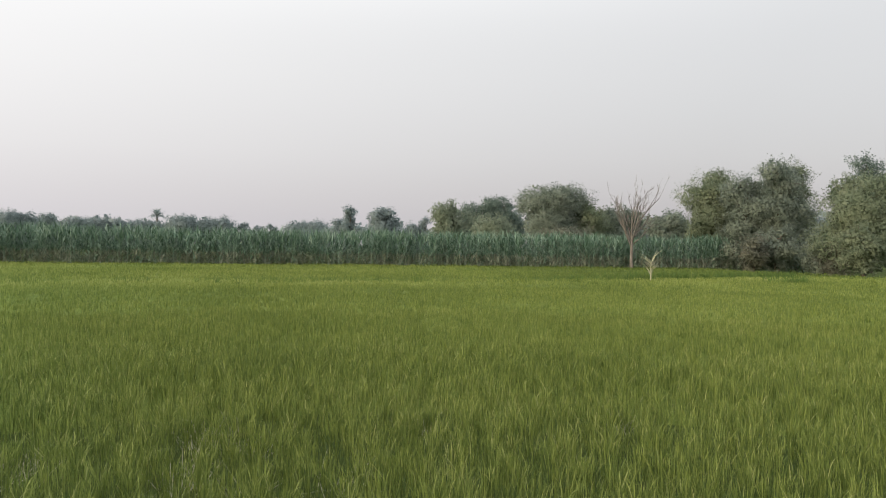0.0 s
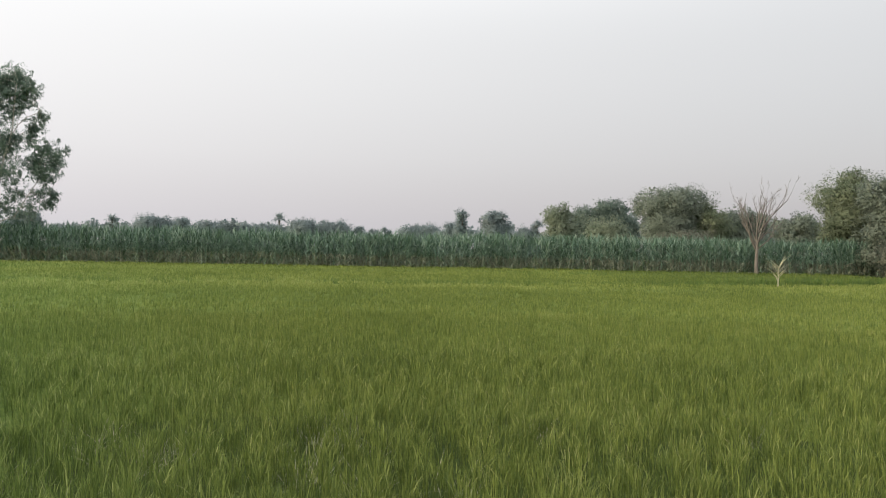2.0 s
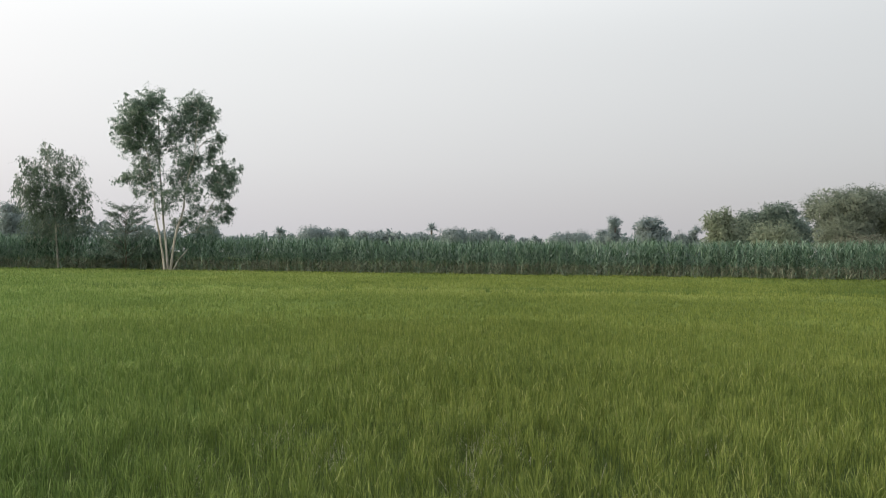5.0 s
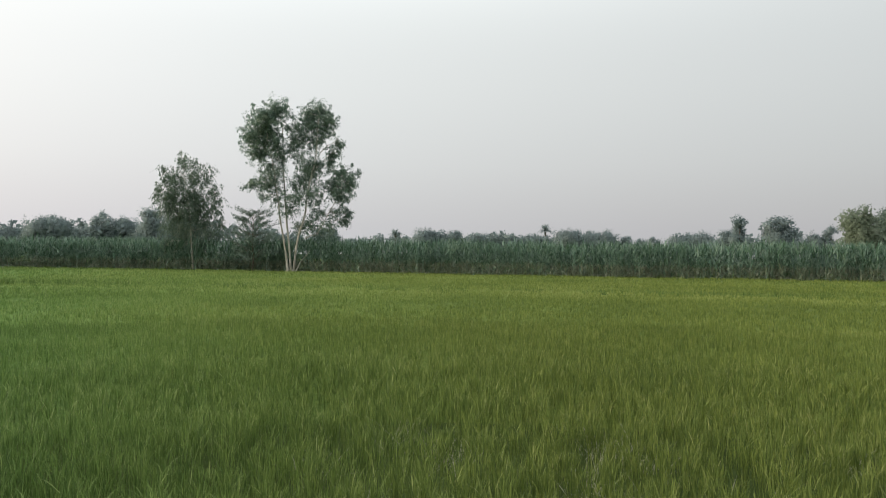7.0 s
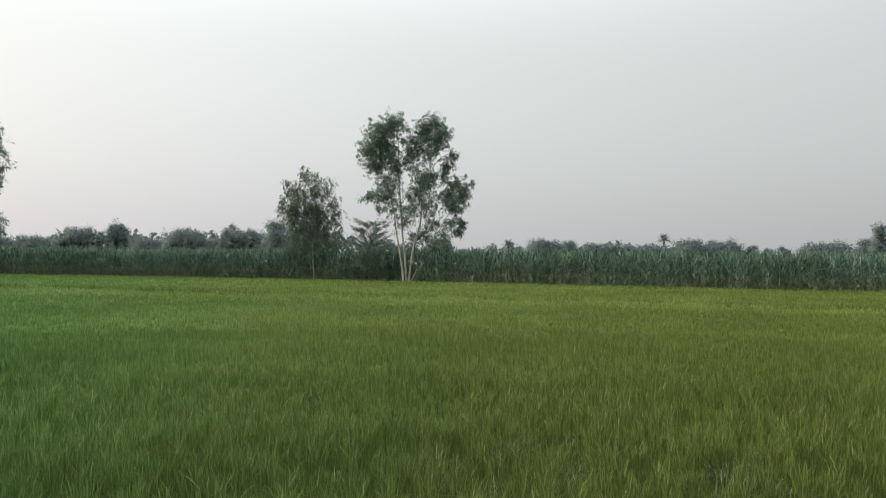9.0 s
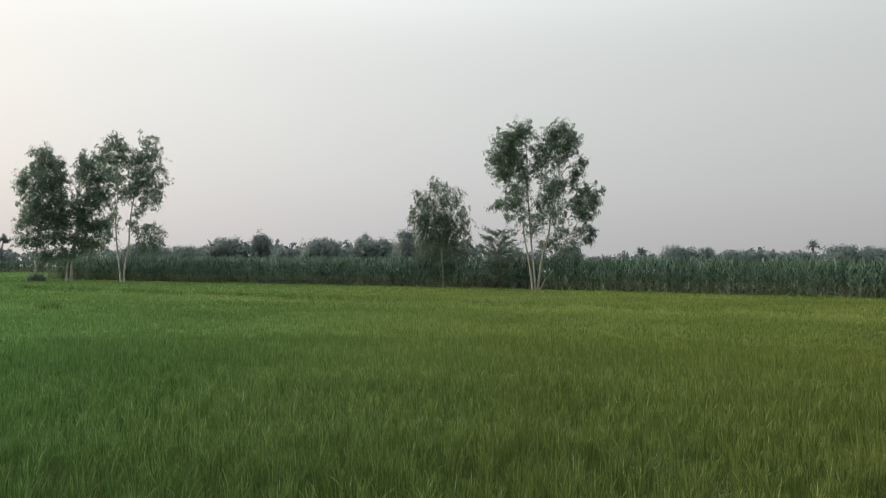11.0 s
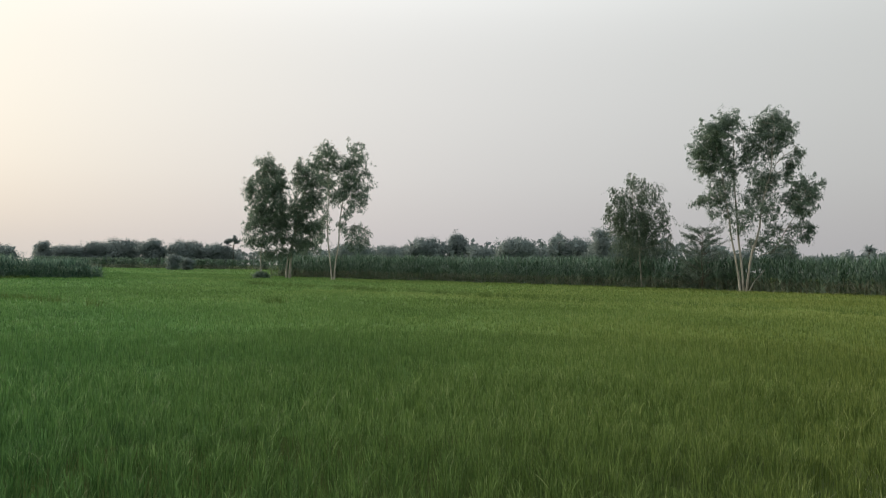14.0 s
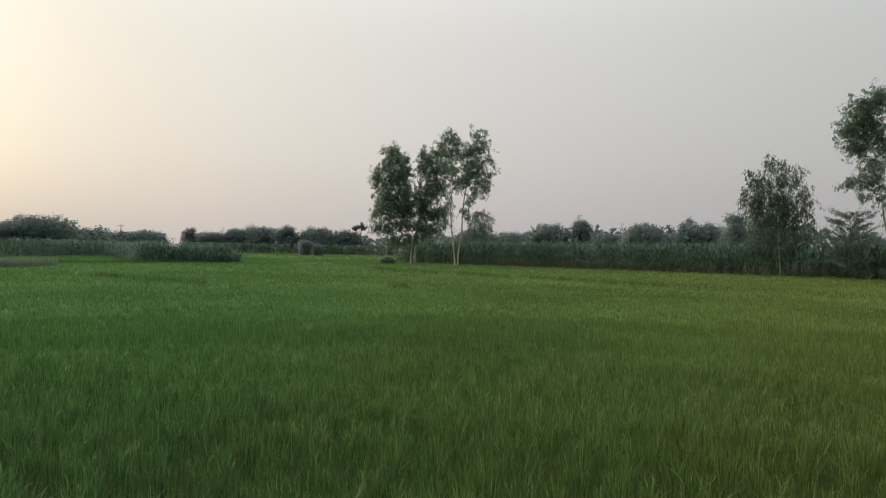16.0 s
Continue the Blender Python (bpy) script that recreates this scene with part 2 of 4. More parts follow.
def leaf_cards(points, size, aspect, droop, rng, outward):
    """One folded leaf (two triangles) at each point, its face turned outward; droop 0 any direction, 1 hanging straight down."""
    n = len(points)
    d = rng.normal(size=(n, 3))
    d[:, 2] = d[:, 2] * (1 - droop) - 2.2 * droop
    d /= np.linalg.norm(d, axis=1)[:, None]
    s = rng.normal(size=(n, 3))
    s -= d * (s * d).sum(1)[:, None]
    s /= np.linalg.norm(s, axis=1)[:, None]
    s[(np.cross(s, d) * outward).sum(1) < 0] *= -1
    nrm = np.cross(s, d)
    L = size * rng.uniform(0.6, 1.35, n)[:, None]
    Wd = L * aspect
    p = points
    v = np.stack([p, p + d * L * 0.5 + s * Wd * 0.5 - nrm * Wd * 0.15, p + d * L, p + d * L * 0.5 - s * Wd * 0.5 - nrm * Wd * 0.15], 1)
    off = np.arange(n) * 4
    tri = np.concatenate([np.stack([off, off + 1, off + 2], 1), np.stack([off, off + 2, off + 3], 1)])
    return v.reshape(-1, 3), tri, nrm


def leafy_mesh(name, points, outward, size, aspect, droop, mat, rng, soft=0.85):
    """Leaves whose shading follows the leafy mass they belong to."""
    outward = outward / np.maximum(np.linalg.norm(outward, axis=1), 1e-6)[:, None]
    v, t, nrm = leaf_cards(points, size, aspect, droop, rng, outward)
    me = smooth(fast_mesh(name, v, t, None, [mat]))
    n = outward * soft + nrm * (1 - soft)
    n /= np.maximum(np.linalg.norm(n, axis=1), 1e-6)[:, None]
    me.normals_split_custom_set_from_vertices(np.repeat(n, 4, 0))
    return me


def tube(path, radii, sides=6):
    """A tapered tube along a list of points."""
    path = [Vector(p) for p in path]
    vs, qs = [], []
    for i, p in enumerate(path):
        d = (path[min(i + 1, len(path) - 1)] - path[max(i - 1, 0)]).normalized()
        a = d.orthogonal().normalized() if abs(d.z) < 0.99 else Vector((1, 0, 0))
        b = d.cross(a).normalized()
        a = b.cross(d)
        for j in range(sides):
            th = 2 * math.pi * j / sides
            vs.append(tuple(p + (a * math.cos(th) + b * math.sin(th)) * radii[i]))
    for i in range(len(path) - 1):
        for j in range(sides):
            qs.append((i * sides + j, i * sides + (j + 1) % sides, (i + 1) * sides + (j + 1) % sides, (i + 1) * sides + j))
    return np.array(vs), np.array(qs)


def joined_tubes(tubes):
    vs, qs, o = [], [], 0
    for v, q in tubes:
        vs.append(v)
        qs.append(q + o)
        o += len(v)
    return np.concatenate(vs), np.concatenate(qs)


def wobbly(a, b, n, amp, rng):
    a, b = np.array(a, float), np.array(b, float)
    pts = [a + (b - a) * t for t in np.linspace(0, 1, n)]
    for i in range(1, n - 1):
        pts[i] = pts[i] + rng.normal(0, amp, 3) * (1, 1, 0.3)
    return pts


# ---------- plan: the edge of the cane field, and the bund across the rice ----------
CANE_EDGE = [(36, 70.5), (20, 67.0), (0, 64.2), (-15, 60.0), (-30, 56.2), (-58, 47.4), (-77, 38.0), (-90, 30.3), (-99, 25.5)]
BUND = [(22, 46.0), (10, 40.2), (0.5, 35.0), (-8.5, 32.0), (-15.5, 29.3), (-24, 26.6), (-32, 22.2), (-45, 17.5), (-60, 12.5)]
BUND_2 = [(-29.0, 1.1), (-32.7, -0.7), (-34.7, -1.9), (-37.7, -3.5), (-41.5, -6.2)]


def line_side(x, y, line):
    """How far the points lie beyond the line (away from the walker), in metres along y."""
    xs = np.array([p[0] for p in line][::-1])
    ys = np.array([p[1] for p in line][::-1])
    return y - np.interp(x, xs, ys)


def line_dist(x, y, line):
    best = np.full(len(x), 1e9)
    for (ax, ay), (bx, by) in zip(line, line[1:]):
        dx, dy = bx - ax, by - ay
        t = np.clip(((x - ax) * dx + (y - ay) * dy) / (dx * dx + dy * dy), 0, 1)
        best = np.minimum(best, np.hypot(x - ax - t * dx, y - ay - t * dy))
    return best


def soft_noise(x, y, scale, seed):
    """Smooth value noise on a lattice, about -1 to 1."""
    g = np.random.default_rng(seed).uniform(-1, 1, (512, 512))
    u, v = x / scale + 1000, y / scale + 1000
    i, j = np.floor(u).astype(int), np.floor(v).astype(int)
    a, b = u - i, v - j
    a, b = a * a * (3 - 2 * a), b * b * (3 - 2 * b)
    i, j, i2, j2 = i % 512, j % 512, (i + 1) % 512, (j + 1) % 512
    return (g[i, j] * (1 - a) + g[i2, j] * a) * (1 - b) + (g[i, j2] * (1 - a) + g[i2, j2] * a) * b


# ---------- ground ----------
def build_ground():
    ring = [0, 20, 60, 120, 250, 500, 1000, 2000, 4000]
    vs, qs, ts = [(0, 0, 0)], [], []
    S = 64
    for r in ring[1:]:
        vs += [(r * math.cos(2 * math.pi * k / S), r * math.sin(2 * math.pi * k / S), 0) for k in range(S)]
    for k in range(S):
        ts.append((0, 1 + k, 1 + (k + 1) % S))
    for i in range(len(ring) - 2):
        o, p = 1 + i * S, 1 + (i + 1) * S
        for k in range(S):
            qs.append((o + k, p + k, p + (k + 1) % S, o + (k + 1) % S))
    ob = part("ground", fast_mesh("ground", np.array(vs, float), ts, qs, [M_GROUND]))
    tagged(ob, "flat moist farm soil under the green fields", "ground", kind="structure")


build_ground()


# ---------- rice ----------
def rice_hills(r0, r1, spacing, rng, az0=-37, az1=112, behind=False):
    n = int((r1 + 2) / spacing)
    gx, gy = np.meshgrid(np.arange(-n, n + 1), np.arange(-n, n + 1))
    x = gx.ravel() * spacing + rng.uniform(-0.45, 0.45, gx.size) * spacing
    y = gy.ravel() * spacing + rng.uniform(-0.45, 0.45, gx.size) * spacing
    c, s = math.cos(0.3), math.sin(0.3)
    x, y = c * x - s * y, s * x + c * y
    r = np.hypot(x, y)
    az = np.degrees(np.arctan2(-x, y))
    keep = (r >= r0) & (r < r1) & (((az > az0) & (az < az1)) != behind)
    x, y, r = x[keep], y[keep], r[keep]
    keep = (line_side(x, y, CANE_EDGE) < -0.6) | (x < -101)
    keep &= (line_dist(x, y, BUND) > 0.55) & (line_dist(x, y, BUND_2) > 0.3)
    keep &= ~((x > 24) & (y - 48 > (30 - x) * 1.8 - 1.5))
    gap = soft_noise(x, y, 0.42, 5) + 0.6 * soft_noise(x, y, 1.7, 6)
    keep &= gap > np.where(r < 14, -1.0, -1.22)
    return x[keep], y[keep], r[keep]


def rice_ripe_tone(x, y):
    d = line_side(x, y, BUND)
    strip = np.exp(-((d + 2.5) / 2.2) ** 2) * 0.16 * (0.6 + 0.6 * soft_noise(x, y, 9, 11))
    belt = -np.exp(-((np.hypot(x, y) - 16) / 3.0) ** 2) * 0.015
    belt = belt - 0.2 * np.clip((d - 0.2) / 0.5, 0, 1) * np.clip((x - 2) / 5, 0, 1) * (0.8 + 0.3 * soft_noise(x, y, 5, 14))
    far = 0.09 * np.clip((np.hypot(x, y) - 13) / 14, 0, 1) * np.clip((np.degrees(np.arctan2(-x, y)) - 15) / 25, 0, 1)     # paler towards the western bund: an olive band, with some haze put into colour
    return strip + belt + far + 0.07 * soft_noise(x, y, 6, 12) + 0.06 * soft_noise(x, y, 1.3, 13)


def rice_west_cast(x, y):
    # grows with the turn towards the sun: glare and cast put into colour
    r, az = np.hypot(x, y), np.degrees(np.arctan2(-x, y))
    cast_fade = 0.25 * np.clip((r - 14) / 20, 0, 1) * (1 - np.clip((az - 52) / 18, 0, 1))
    return np.clip((az + 8 * soft_noise(x, y, 7, 17) - 16) / 74, 0, 1) ** 1.2 * (1 - cast_fade)


def add_values(me, name, values):
    me.attributes.new(name, "FLOAT", "POINT").data.foreach_set("value", values.astype(np.float32))


GAPS = [(-3.38, 6.1, 0.2), (-3.55, 6.5, 0.15), (-2.12, 7.0, 0.17), (1.93, 7.98, 0.2), (-9.7, 3.93, 0.3), (-5.9, -1.35, 0.25), (-5.6, -1.0, 0.15), (-0.25, 7.8, 0.15),
        (-2.17, 7.27, 0.16), (-3.17, 4.65, 0.18), (-1.73, 6.93, 0.16), (-4.17, 5.20, 0.14), (-2.10, 5.98, 0.15), (-3.99, 6.27, 0.13), (-2.15, 7.32, 0.17), (-1.41, 5.62, 0.14), (-4.30, 6.63, 0.15), (-2.04, 6.01, 0.13), (-0.79, 5.78, 0.15)]


def build_canopy():
    """The closed lower leaves of the rice farther out: an uneven sheet below the tips, broken at the bunds."""
    rr = [7.6]
    while rr[-1] < 232:
        rr.append(rr[-1] * 1.017 + 0.03)
    az = np.radians(np.concatenate([np.arange(-38, 112.5, 0.5), np.arange(115, 323, 3.0)]))
    R, Az = np.meshgrid(rr, az, indexing="ij")
    x, y = (-R * np.sin(Az)).ravel(), (R * np.cos(Az)).ravel()
    r = R.ravel()
    z = 0.375 + 0.03 * soft_noise(x, y, 0.7, 71) + 0.03 * soft_noise(x, y, 2.6, 72)
    z *= np.clip((r - 8.5) / 7.0, 0, 1) ** 0.7
    near = line_dist(x, y, BUND) - 0.3
    z *= np.clip(near / 0.5, 0.1, 1)
    ok = ((line_side(x, y, CANE_EDGE) < -0.3) | (x < -101)) & ~((x > 24) & (y - 48 > (30 - x) * 1.8 - 1.0))
    n, m = len(rr), len(az)
    i, j = np.meshgrid(np.arange(n - 1), np.arange(m - 1), indexing="ij")
    a = (i * m + j).ravel()
    q = np.stack([a, a + 1, a + m + 1, a + m], 1)
    q = q[ok[q].all(1)]
    me = smooth(fast_mesh("rice_canopy", np.stack([x, y, np.where(r < 9.0, -0.06, np.maximum(z, 0.01))], 1), None, q, [M_RICE_LOW]))
    # sheet toned darker: the shade below the tips put into its colour
    add_values(me, "ripe_tone", rice_ripe_tone(x, y) - 0.04)
    add_values(me, "west_cast", rice_west_cast(x, y))
    tagged(part("rice_canopy", me), "closed green lower leaves of the rice", "rice", kind="stuff")


def build_rice():
    rng = np.random.default_rng(4)
    V, T, Q, A, F, o = [], [], [], [], [], 0
    for r0, r1, spacing, blades, width, segs, az0, az1, behind in (
            (3.2, 7.5, 0.21, 50, 0.0068, 3, -37, 112, False), (7.5, 12, 0.21, 38, 0.0098, 2, -37, 112, False), (12, 18, 0.18, 24, 0.0145, 1, -37, 112, False),
            (18, 30, 0.22, 12, 0.0235, 1, -37, 112, False), (30, 48, 0.32, 10, 0.041, 1, -37, 112, False), (48, 120, 0.55, 9, 0.072, 1, -37, 112, False),
            (120, 225, 1.5, 9, 0.19, 1, 74, 112, False), (0.7, 3.2, 0.2, 26, 0.012, 2, -181, 181, False), (3.2, 9, 0.25, 18, 0.018, 1, -37, 112, True), (9, 30, 0.6, 12, 0.05, 1, -37, 112, True)):
        x, y, r = rice_hills(r0, r1, spacing, rng, az0, az1, behind)
        for gx, gy, gr in GAPS:
            far = np.hypot(x - gx, y - gy) > gr * rng.uniform(0.7, 1.2, len(x))
            x, y = x[far], y[far]
        h = 0.52 + 0.05 * soft_noise(x, y, 0.6, 7) + 0.035 * soft_noise(x, y, 3.1, 8) + rng.normal(0, 0.026, len(x))
        # nearest ring darker: shade of its gaps put into the blade colour
        ripe_tone = rice_ripe_tone(x, y) + rng.normal(0, 0.04 if r0 < 15 else 0.015, len(x)) + (-0.08 if r0 < 7 else 0.0 if r0 < 15 else 0.0)
        tilt, way = np.abs(rng.normal(0, 0.07, len(x))), rng.uniform(0, 6.28, len(x))
        x, y, h, ripe_tone, tilt, way = (np.repeat(a, blades) for a in (x, y, h, ripe_tone, tilt, way))
        n = len(x)
        fan = rng.uniform(0, 2 * np.pi, n)
        root = spacing * (0.36 if r0 < 11 else 0.45) * np.sqrt(rng.random(n))
        low = h * rng.uniform(0.4, 0.88, n)                 # where the blade leaves its tiller
        up = rng.random(n) < 0.12
        low[up] = 0.0
        if r0 > 11:                                         # far off only the tips stand clear of the closed canopy
            up[:] = False
            low = h * rng.uniform(*((0.62, 0.82) if r0 < 17 else (0.7, 0.87)), n)
        base = np.stack([x + root * np.cos(fan), y + root * np.sin(fan), low], 1)
        head = fan + rng.normal(0, 0.8, n)
        length = np.where(up, h * 1.0, (h - low) * rng.uniform(0.75, 1.15, n))
        rise = np.abs(rng.normal(0.06, 0.2, n)) + tilt * np.cos(head - way)
        droop = np.abs(rng.normal(0.3, 0.4, n))
        odd = rng.random(n) < 0.09
        droop[odd] += rng.uniform(0.5, 1.7, odd.sum())
        flag = (rng.random(n) < (0.15 if r0 < 7 else 0.11)) if r0 < 11 else np.zeros(n, bool)          # light arching top leaves
        base[flag, 2] = (h * rng.uniform(0.78, 0.95, n))[flag]
        length[flag] = rng.uniform(0.08, 0.18, flag.sum())
        rise[flag] = rng.uniform(0.15, 0.9, flag.sum())
        droop[flag] = rng.uniform(0.3, 1.6, flag.sum())
        v, t, q = ribbons(base, head, length, width * rng.uniform(0.7, 1.3, n) * np.where(flag | odd, 0.75, 1.0), rise, droop, segs, rng, 0.9, 0.45)
        V.append(v)
        T.append(t + o)
        Q.append(q + o)
        A.append(np.repeat(ripe_tone + rng.normal(0, 0.06 if r0 < 15 else 0.02, n) + 0.13 * flag + (0.2 if r0 < 15 else 0.05) * (odd & (rng.random(n) < 0.5)), 2 * segs + 1))
        F.append(np.repeat(rice_west_cast(x, y), 2 * segs + 1))
        o += len(v)
    me = fast_mesh("rice_crop", np.concatenate(V), np.concatenate(T), np.concatenate(Q), [M_RICE])
    add_values(me, "ripe_tone", np.concatenate(A))
    add_values(me, "west_cast", np.concatenate(F))
    ob = part("rice_crop", me)
    build_canopy()
    tagged(ob, "dense knee-high green rice plants, slightly yellowing in patches", "rice", kind="stuff")
    # lodged and dead blades lying in the bare places
    P = []
    for gx, gy, gr in GAPS:
        n = int(150 * gr)
        P.append(np.stack([gx + rng.normal(0, gr * 0.7, n), gy + rng.normal(0, gr * 0.7, n), rng.uniform(0.0, 0.12, n)], 1))
    base = np.concatenate(P)
    n = len(base)
    v, t, q = ribbons(base, rng.uniform(0, 6.28, n), rng.uniform(0.25, 0.5, n), np.full(n, 0.008), rng.uniform(0.5, 1.3, n), rng.uniform(0.2, 0.9, n), 3, rng)
    ob = part("rice_straw", fast_mesh("rice_straw", v, t, q, [M_STRAW]))
    tagged(ob, "pale lodged rice straw in bare patches", "straw", kind="stuff")


def build_bund_grass():
    """Low earth bunds between the paddies, with darker, taller weeds in broken tufts."""
    rng = np.random.default_rng(14)
    B = []
    for line, per, chance in ((BUND, 14, -0.25), (BUND_2, 12, -0.35)):
        for (ax, ay), (bx, by) in zip(line, line[1:]):
            n = int(math.hypot(bx - ax, by - ay) * per)
            t = rng.random(n)
            x, y = ax + (bx - ax) * t + rng.normal(0, 0.16, n), ay + (by - ay) * t + rng.normal(0, 0.16, n)
            keep = soft_noise(x, y, 1.6, 15) > chance - 0.6 * np.clip((x - 7) / 4, 0, 1)
            B.append(np.stack([x[keep], y[keep], np.zeros(keep.sum())], 1))
    for cx, cy, cr in ((-30.1, 7.5, 0.35), (18.3, 38.7, 0.8), (-1.5, 47.0, 0.5), (2.0, 52.0, 0.8)):
        B.append(np.stack([cx + rng.normal(0, cr, 30), cy + rng.normal(0, cr * 0.6, 30), np.zeros(30)], 1))
    base = np.repeat(np.concatenate(B), 9, 0)
    n = len(base)
    base[:, :2] += rng.normal(0, 0.07, (n, 2))
    v, t, q = ribbons(base, rng.uniform(0, 6.28, n), rng.uniform(0.46, 0.7, n) + 0.26 * np.clip((base[:, 0] - 5) / 5, 0, 1) + 0.1 * (base[:, 0] < -28), rng.uniform(0.015, 0.035, n), np.abs(rng.normal(0, 0.2, n)), rng.uniform(0, 0.6, n), 2, rng)
    ob = part("bund_weeds", fast_mesh("bund_weeds", v, t, q, [M_WEED]))
    tagged(ob, "darker weeds and grass along the bunds", "weeds", kind="stuff")


build_bund_grass()
build_rice()


# ---------- sugar cane ----------
def cane_points(line, rows, per_metre, rng, depth=0.55, lead=0.0):
    pts = []
    for (ax, ay), (bx, by) in zip(line, line[1:]):
        L = math.hypot(bx - ax, by - ay)
        nx, ny = (by - ay) / L, -(bx - ax) / L
        n = int(L * per_metre)
        for k in range(rows):
            t = rng.random(n)
            w = lead - k * depth + rng.normal(0, 0.12, n) if lead else k * depth + rng.normal(0, 0.12, n)
            pts.append(np.stack([ax + (bx - ax) * t + nx * w, ay + (by - ay) * t + ny * w], 1))
    return np.concatenate(pts)


def build_cane(name, line, rows, per_metre, height, label, seed, leaf_w=0.068, leaves=15, leaf_mat=None, lead=0.0):
    """Rows of cane behind a line (on its right-hand side seen along it): stalks, arching leaves, dry leaves low down."""
    rng = np.random.default_rng(seed)
    p = cane_points(line, rows, per_metre, rng, lead=lead)
    n = len(p)
    top = height * (0.82 + 0.035 * soft_noise(p[:, 0], p[:, 1], 3.0, seed) + rng.normal(0, 0.022, n))
    # stalks: narrow three-segment ribbons crossed by two
    b0 = np.concatenate([p, np.zeros((n, 1))], 1)
    sv, st, sq = ribbons(b0, rng.uniform(0, 6.28, n), top * 0.85, np.full(n, 0.022), np.abs(rng.normal(0, 0.03, n)), np.abs(rng.normal(0, 0.06, n)), 2, rng)
    k = leaves
    who = np.repeat(np.arange(n), k)
    lvl = rng.uniform(0.05, 1.0, n * k) ** 1.1
    base = np.stack([p[who, 0] + rng.normal(0, 0.05, n * k), p[who, 1] + rng.normal(0, 0.05, n * k), top[who] * lvl * 0.97], 1)
    dry = (lvl < 0.42) & (rng.random(n * k) < 0.75)
    crest = lvl > 0.7
    length = np.where(crest, rng.uniform(0.65, 1.1, n * k), rng.uniform(0.55, 1.05, n * k))
    rise = np.where(crest, rng.uniform(0.05, 0.75, n * k), rng.uniform(0.35, 1.15, n * k))
    droop = np.where(crest, rng.uniform(1.1, 2.6, n * k), rng.uniform(1.3, 3.0, n * k))
    lv, lt, lq = ribbons(base, rng.uniform(0, 6.28, n * k), length, leaf_w * rng.uniform(0.6, 1.2, n * k), rise, droop, 3, rng, 1.0)
    o = len(sv)
    V = np.concatenate([sv, lv])
    Tm = np.concatenate([np.zeros(n, int), dry.astype(int)])
    Qm = np.concatenate([(rng.random(len(sq)) < 0.12).astype(int), np.tile(dry.astype(int), 2)])
    ob = part(name, fast_mesh(name, V, np.concatenate([st, lt + o]), np.concatenate([sq, lq + o]), [leaf_mat or M_CANE, M_CANE_DRY if leaf_mat is None else leaf_mat], Tm, Qm))
    return tagged(ob, label, "sugar cane", kind="stuff")


build_cane("sugar_cane", CANE_EDGE[::-1], 6, 8, 3.52, "tall green sugar cane with drying lower leaves beside the rice", 21, 0.072, 12, lead=2.2)


# ---------- trees ----------
def unit(a):
    return a / np.maximum(np.linalg.norm(a, axis=1), 1e-6)[:, None]


def crown_points(lobes, per_volume, rng, fill=0.45, clump=0.35, per_clump=14, spray=0.0, hang=0.0):
    """Leaf positions in clumps gathered towards the skins of ellipsoid lobes (x, y, z, rx, ry, rz); spray: clumps drawn out into outward twigs."""
    out, way = [], []
    for x, y, z, rx, ry, rz in lobes:
        n = max(3, int(per_volume * (rx * ry * rz) ** 0.667))
        d = rng.normal(size=(n, 3))
        d /= np.linalg.norm(d, axis=1)[:, None]
        s = rng.uniform(fill, 1.0, n) ** 0.6
        c = np.array((x, y, z)) + d * s[:, None] * np.array((rx, ry, rz)) * rng.uniform(0.8, 1.12, n)[:, None]
        q = np.repeat(c, per_clump, 0)
        if spray:
            w = d * (1, 1, 0.6) + rng.normal(0, 0.35, (n, 3)) + (0, 0, 0.45)
            w /= np.linalg.norm(w, axis=1)[:, None]
            q = q + np.repeat(w * rng.uniform(0.4, 1.0, (n, 1)) * spray, per_clump, 0) * rng.random((n * per_clump, 1))
        if hang:                                  # strands that hang from each clump
            q = q + np.repeat(rng.normal(0, 0.18, (n, 3)) + (0, 0, -1), per_clump, 0) * rng.random((n * per_clump, 1)) * np.repeat(rng.uniform(0.3, 1.0, (n, 1)) * hang, per_clump, 0)
        b = rng.normal(0, 1, (n * per_clump, 3))
        b *= (rng.random((n * per_clump, 1)) ** 0.4 * 1.7) / np.linalg.norm(b, axis=1)[:, None]
        out.append(q + b * clump)
        way.append(unit(out[-1] - (x, y, z)))
    q, way = np.concatenate(out), np.concatenate(way)
    way = 0.5 * way + 0.5 * unit(q - q.mean(0)) + (0, 0, 0.2)
    q[:, 2] = np.maximum(q[:, 2], 0.3)
    return q, way


def broken(lobes, rng, pieces=11, heart=0.6):
    """Each leafy mass as a heart with many smaller, uneven ones about it."""
    out = []
    for x, y, z, rx, ry, rz in lobes:
        out.append((x, y, z, rx * heart, ry * heart, rz * heart))
        for k in range(pieces):
            d = rng.normal(size=3)
            d /= np.linalg.norm(d)
            f, g = rng.uniform(0.4, 1.0), rng.uniform(0.2, 0.42)
            out.append((x + d[0] * rx * f, y + d[1] * ry * f, z + d[2] * rz * f, rx * g, ry * g, rz * g * 0.85))
    return out


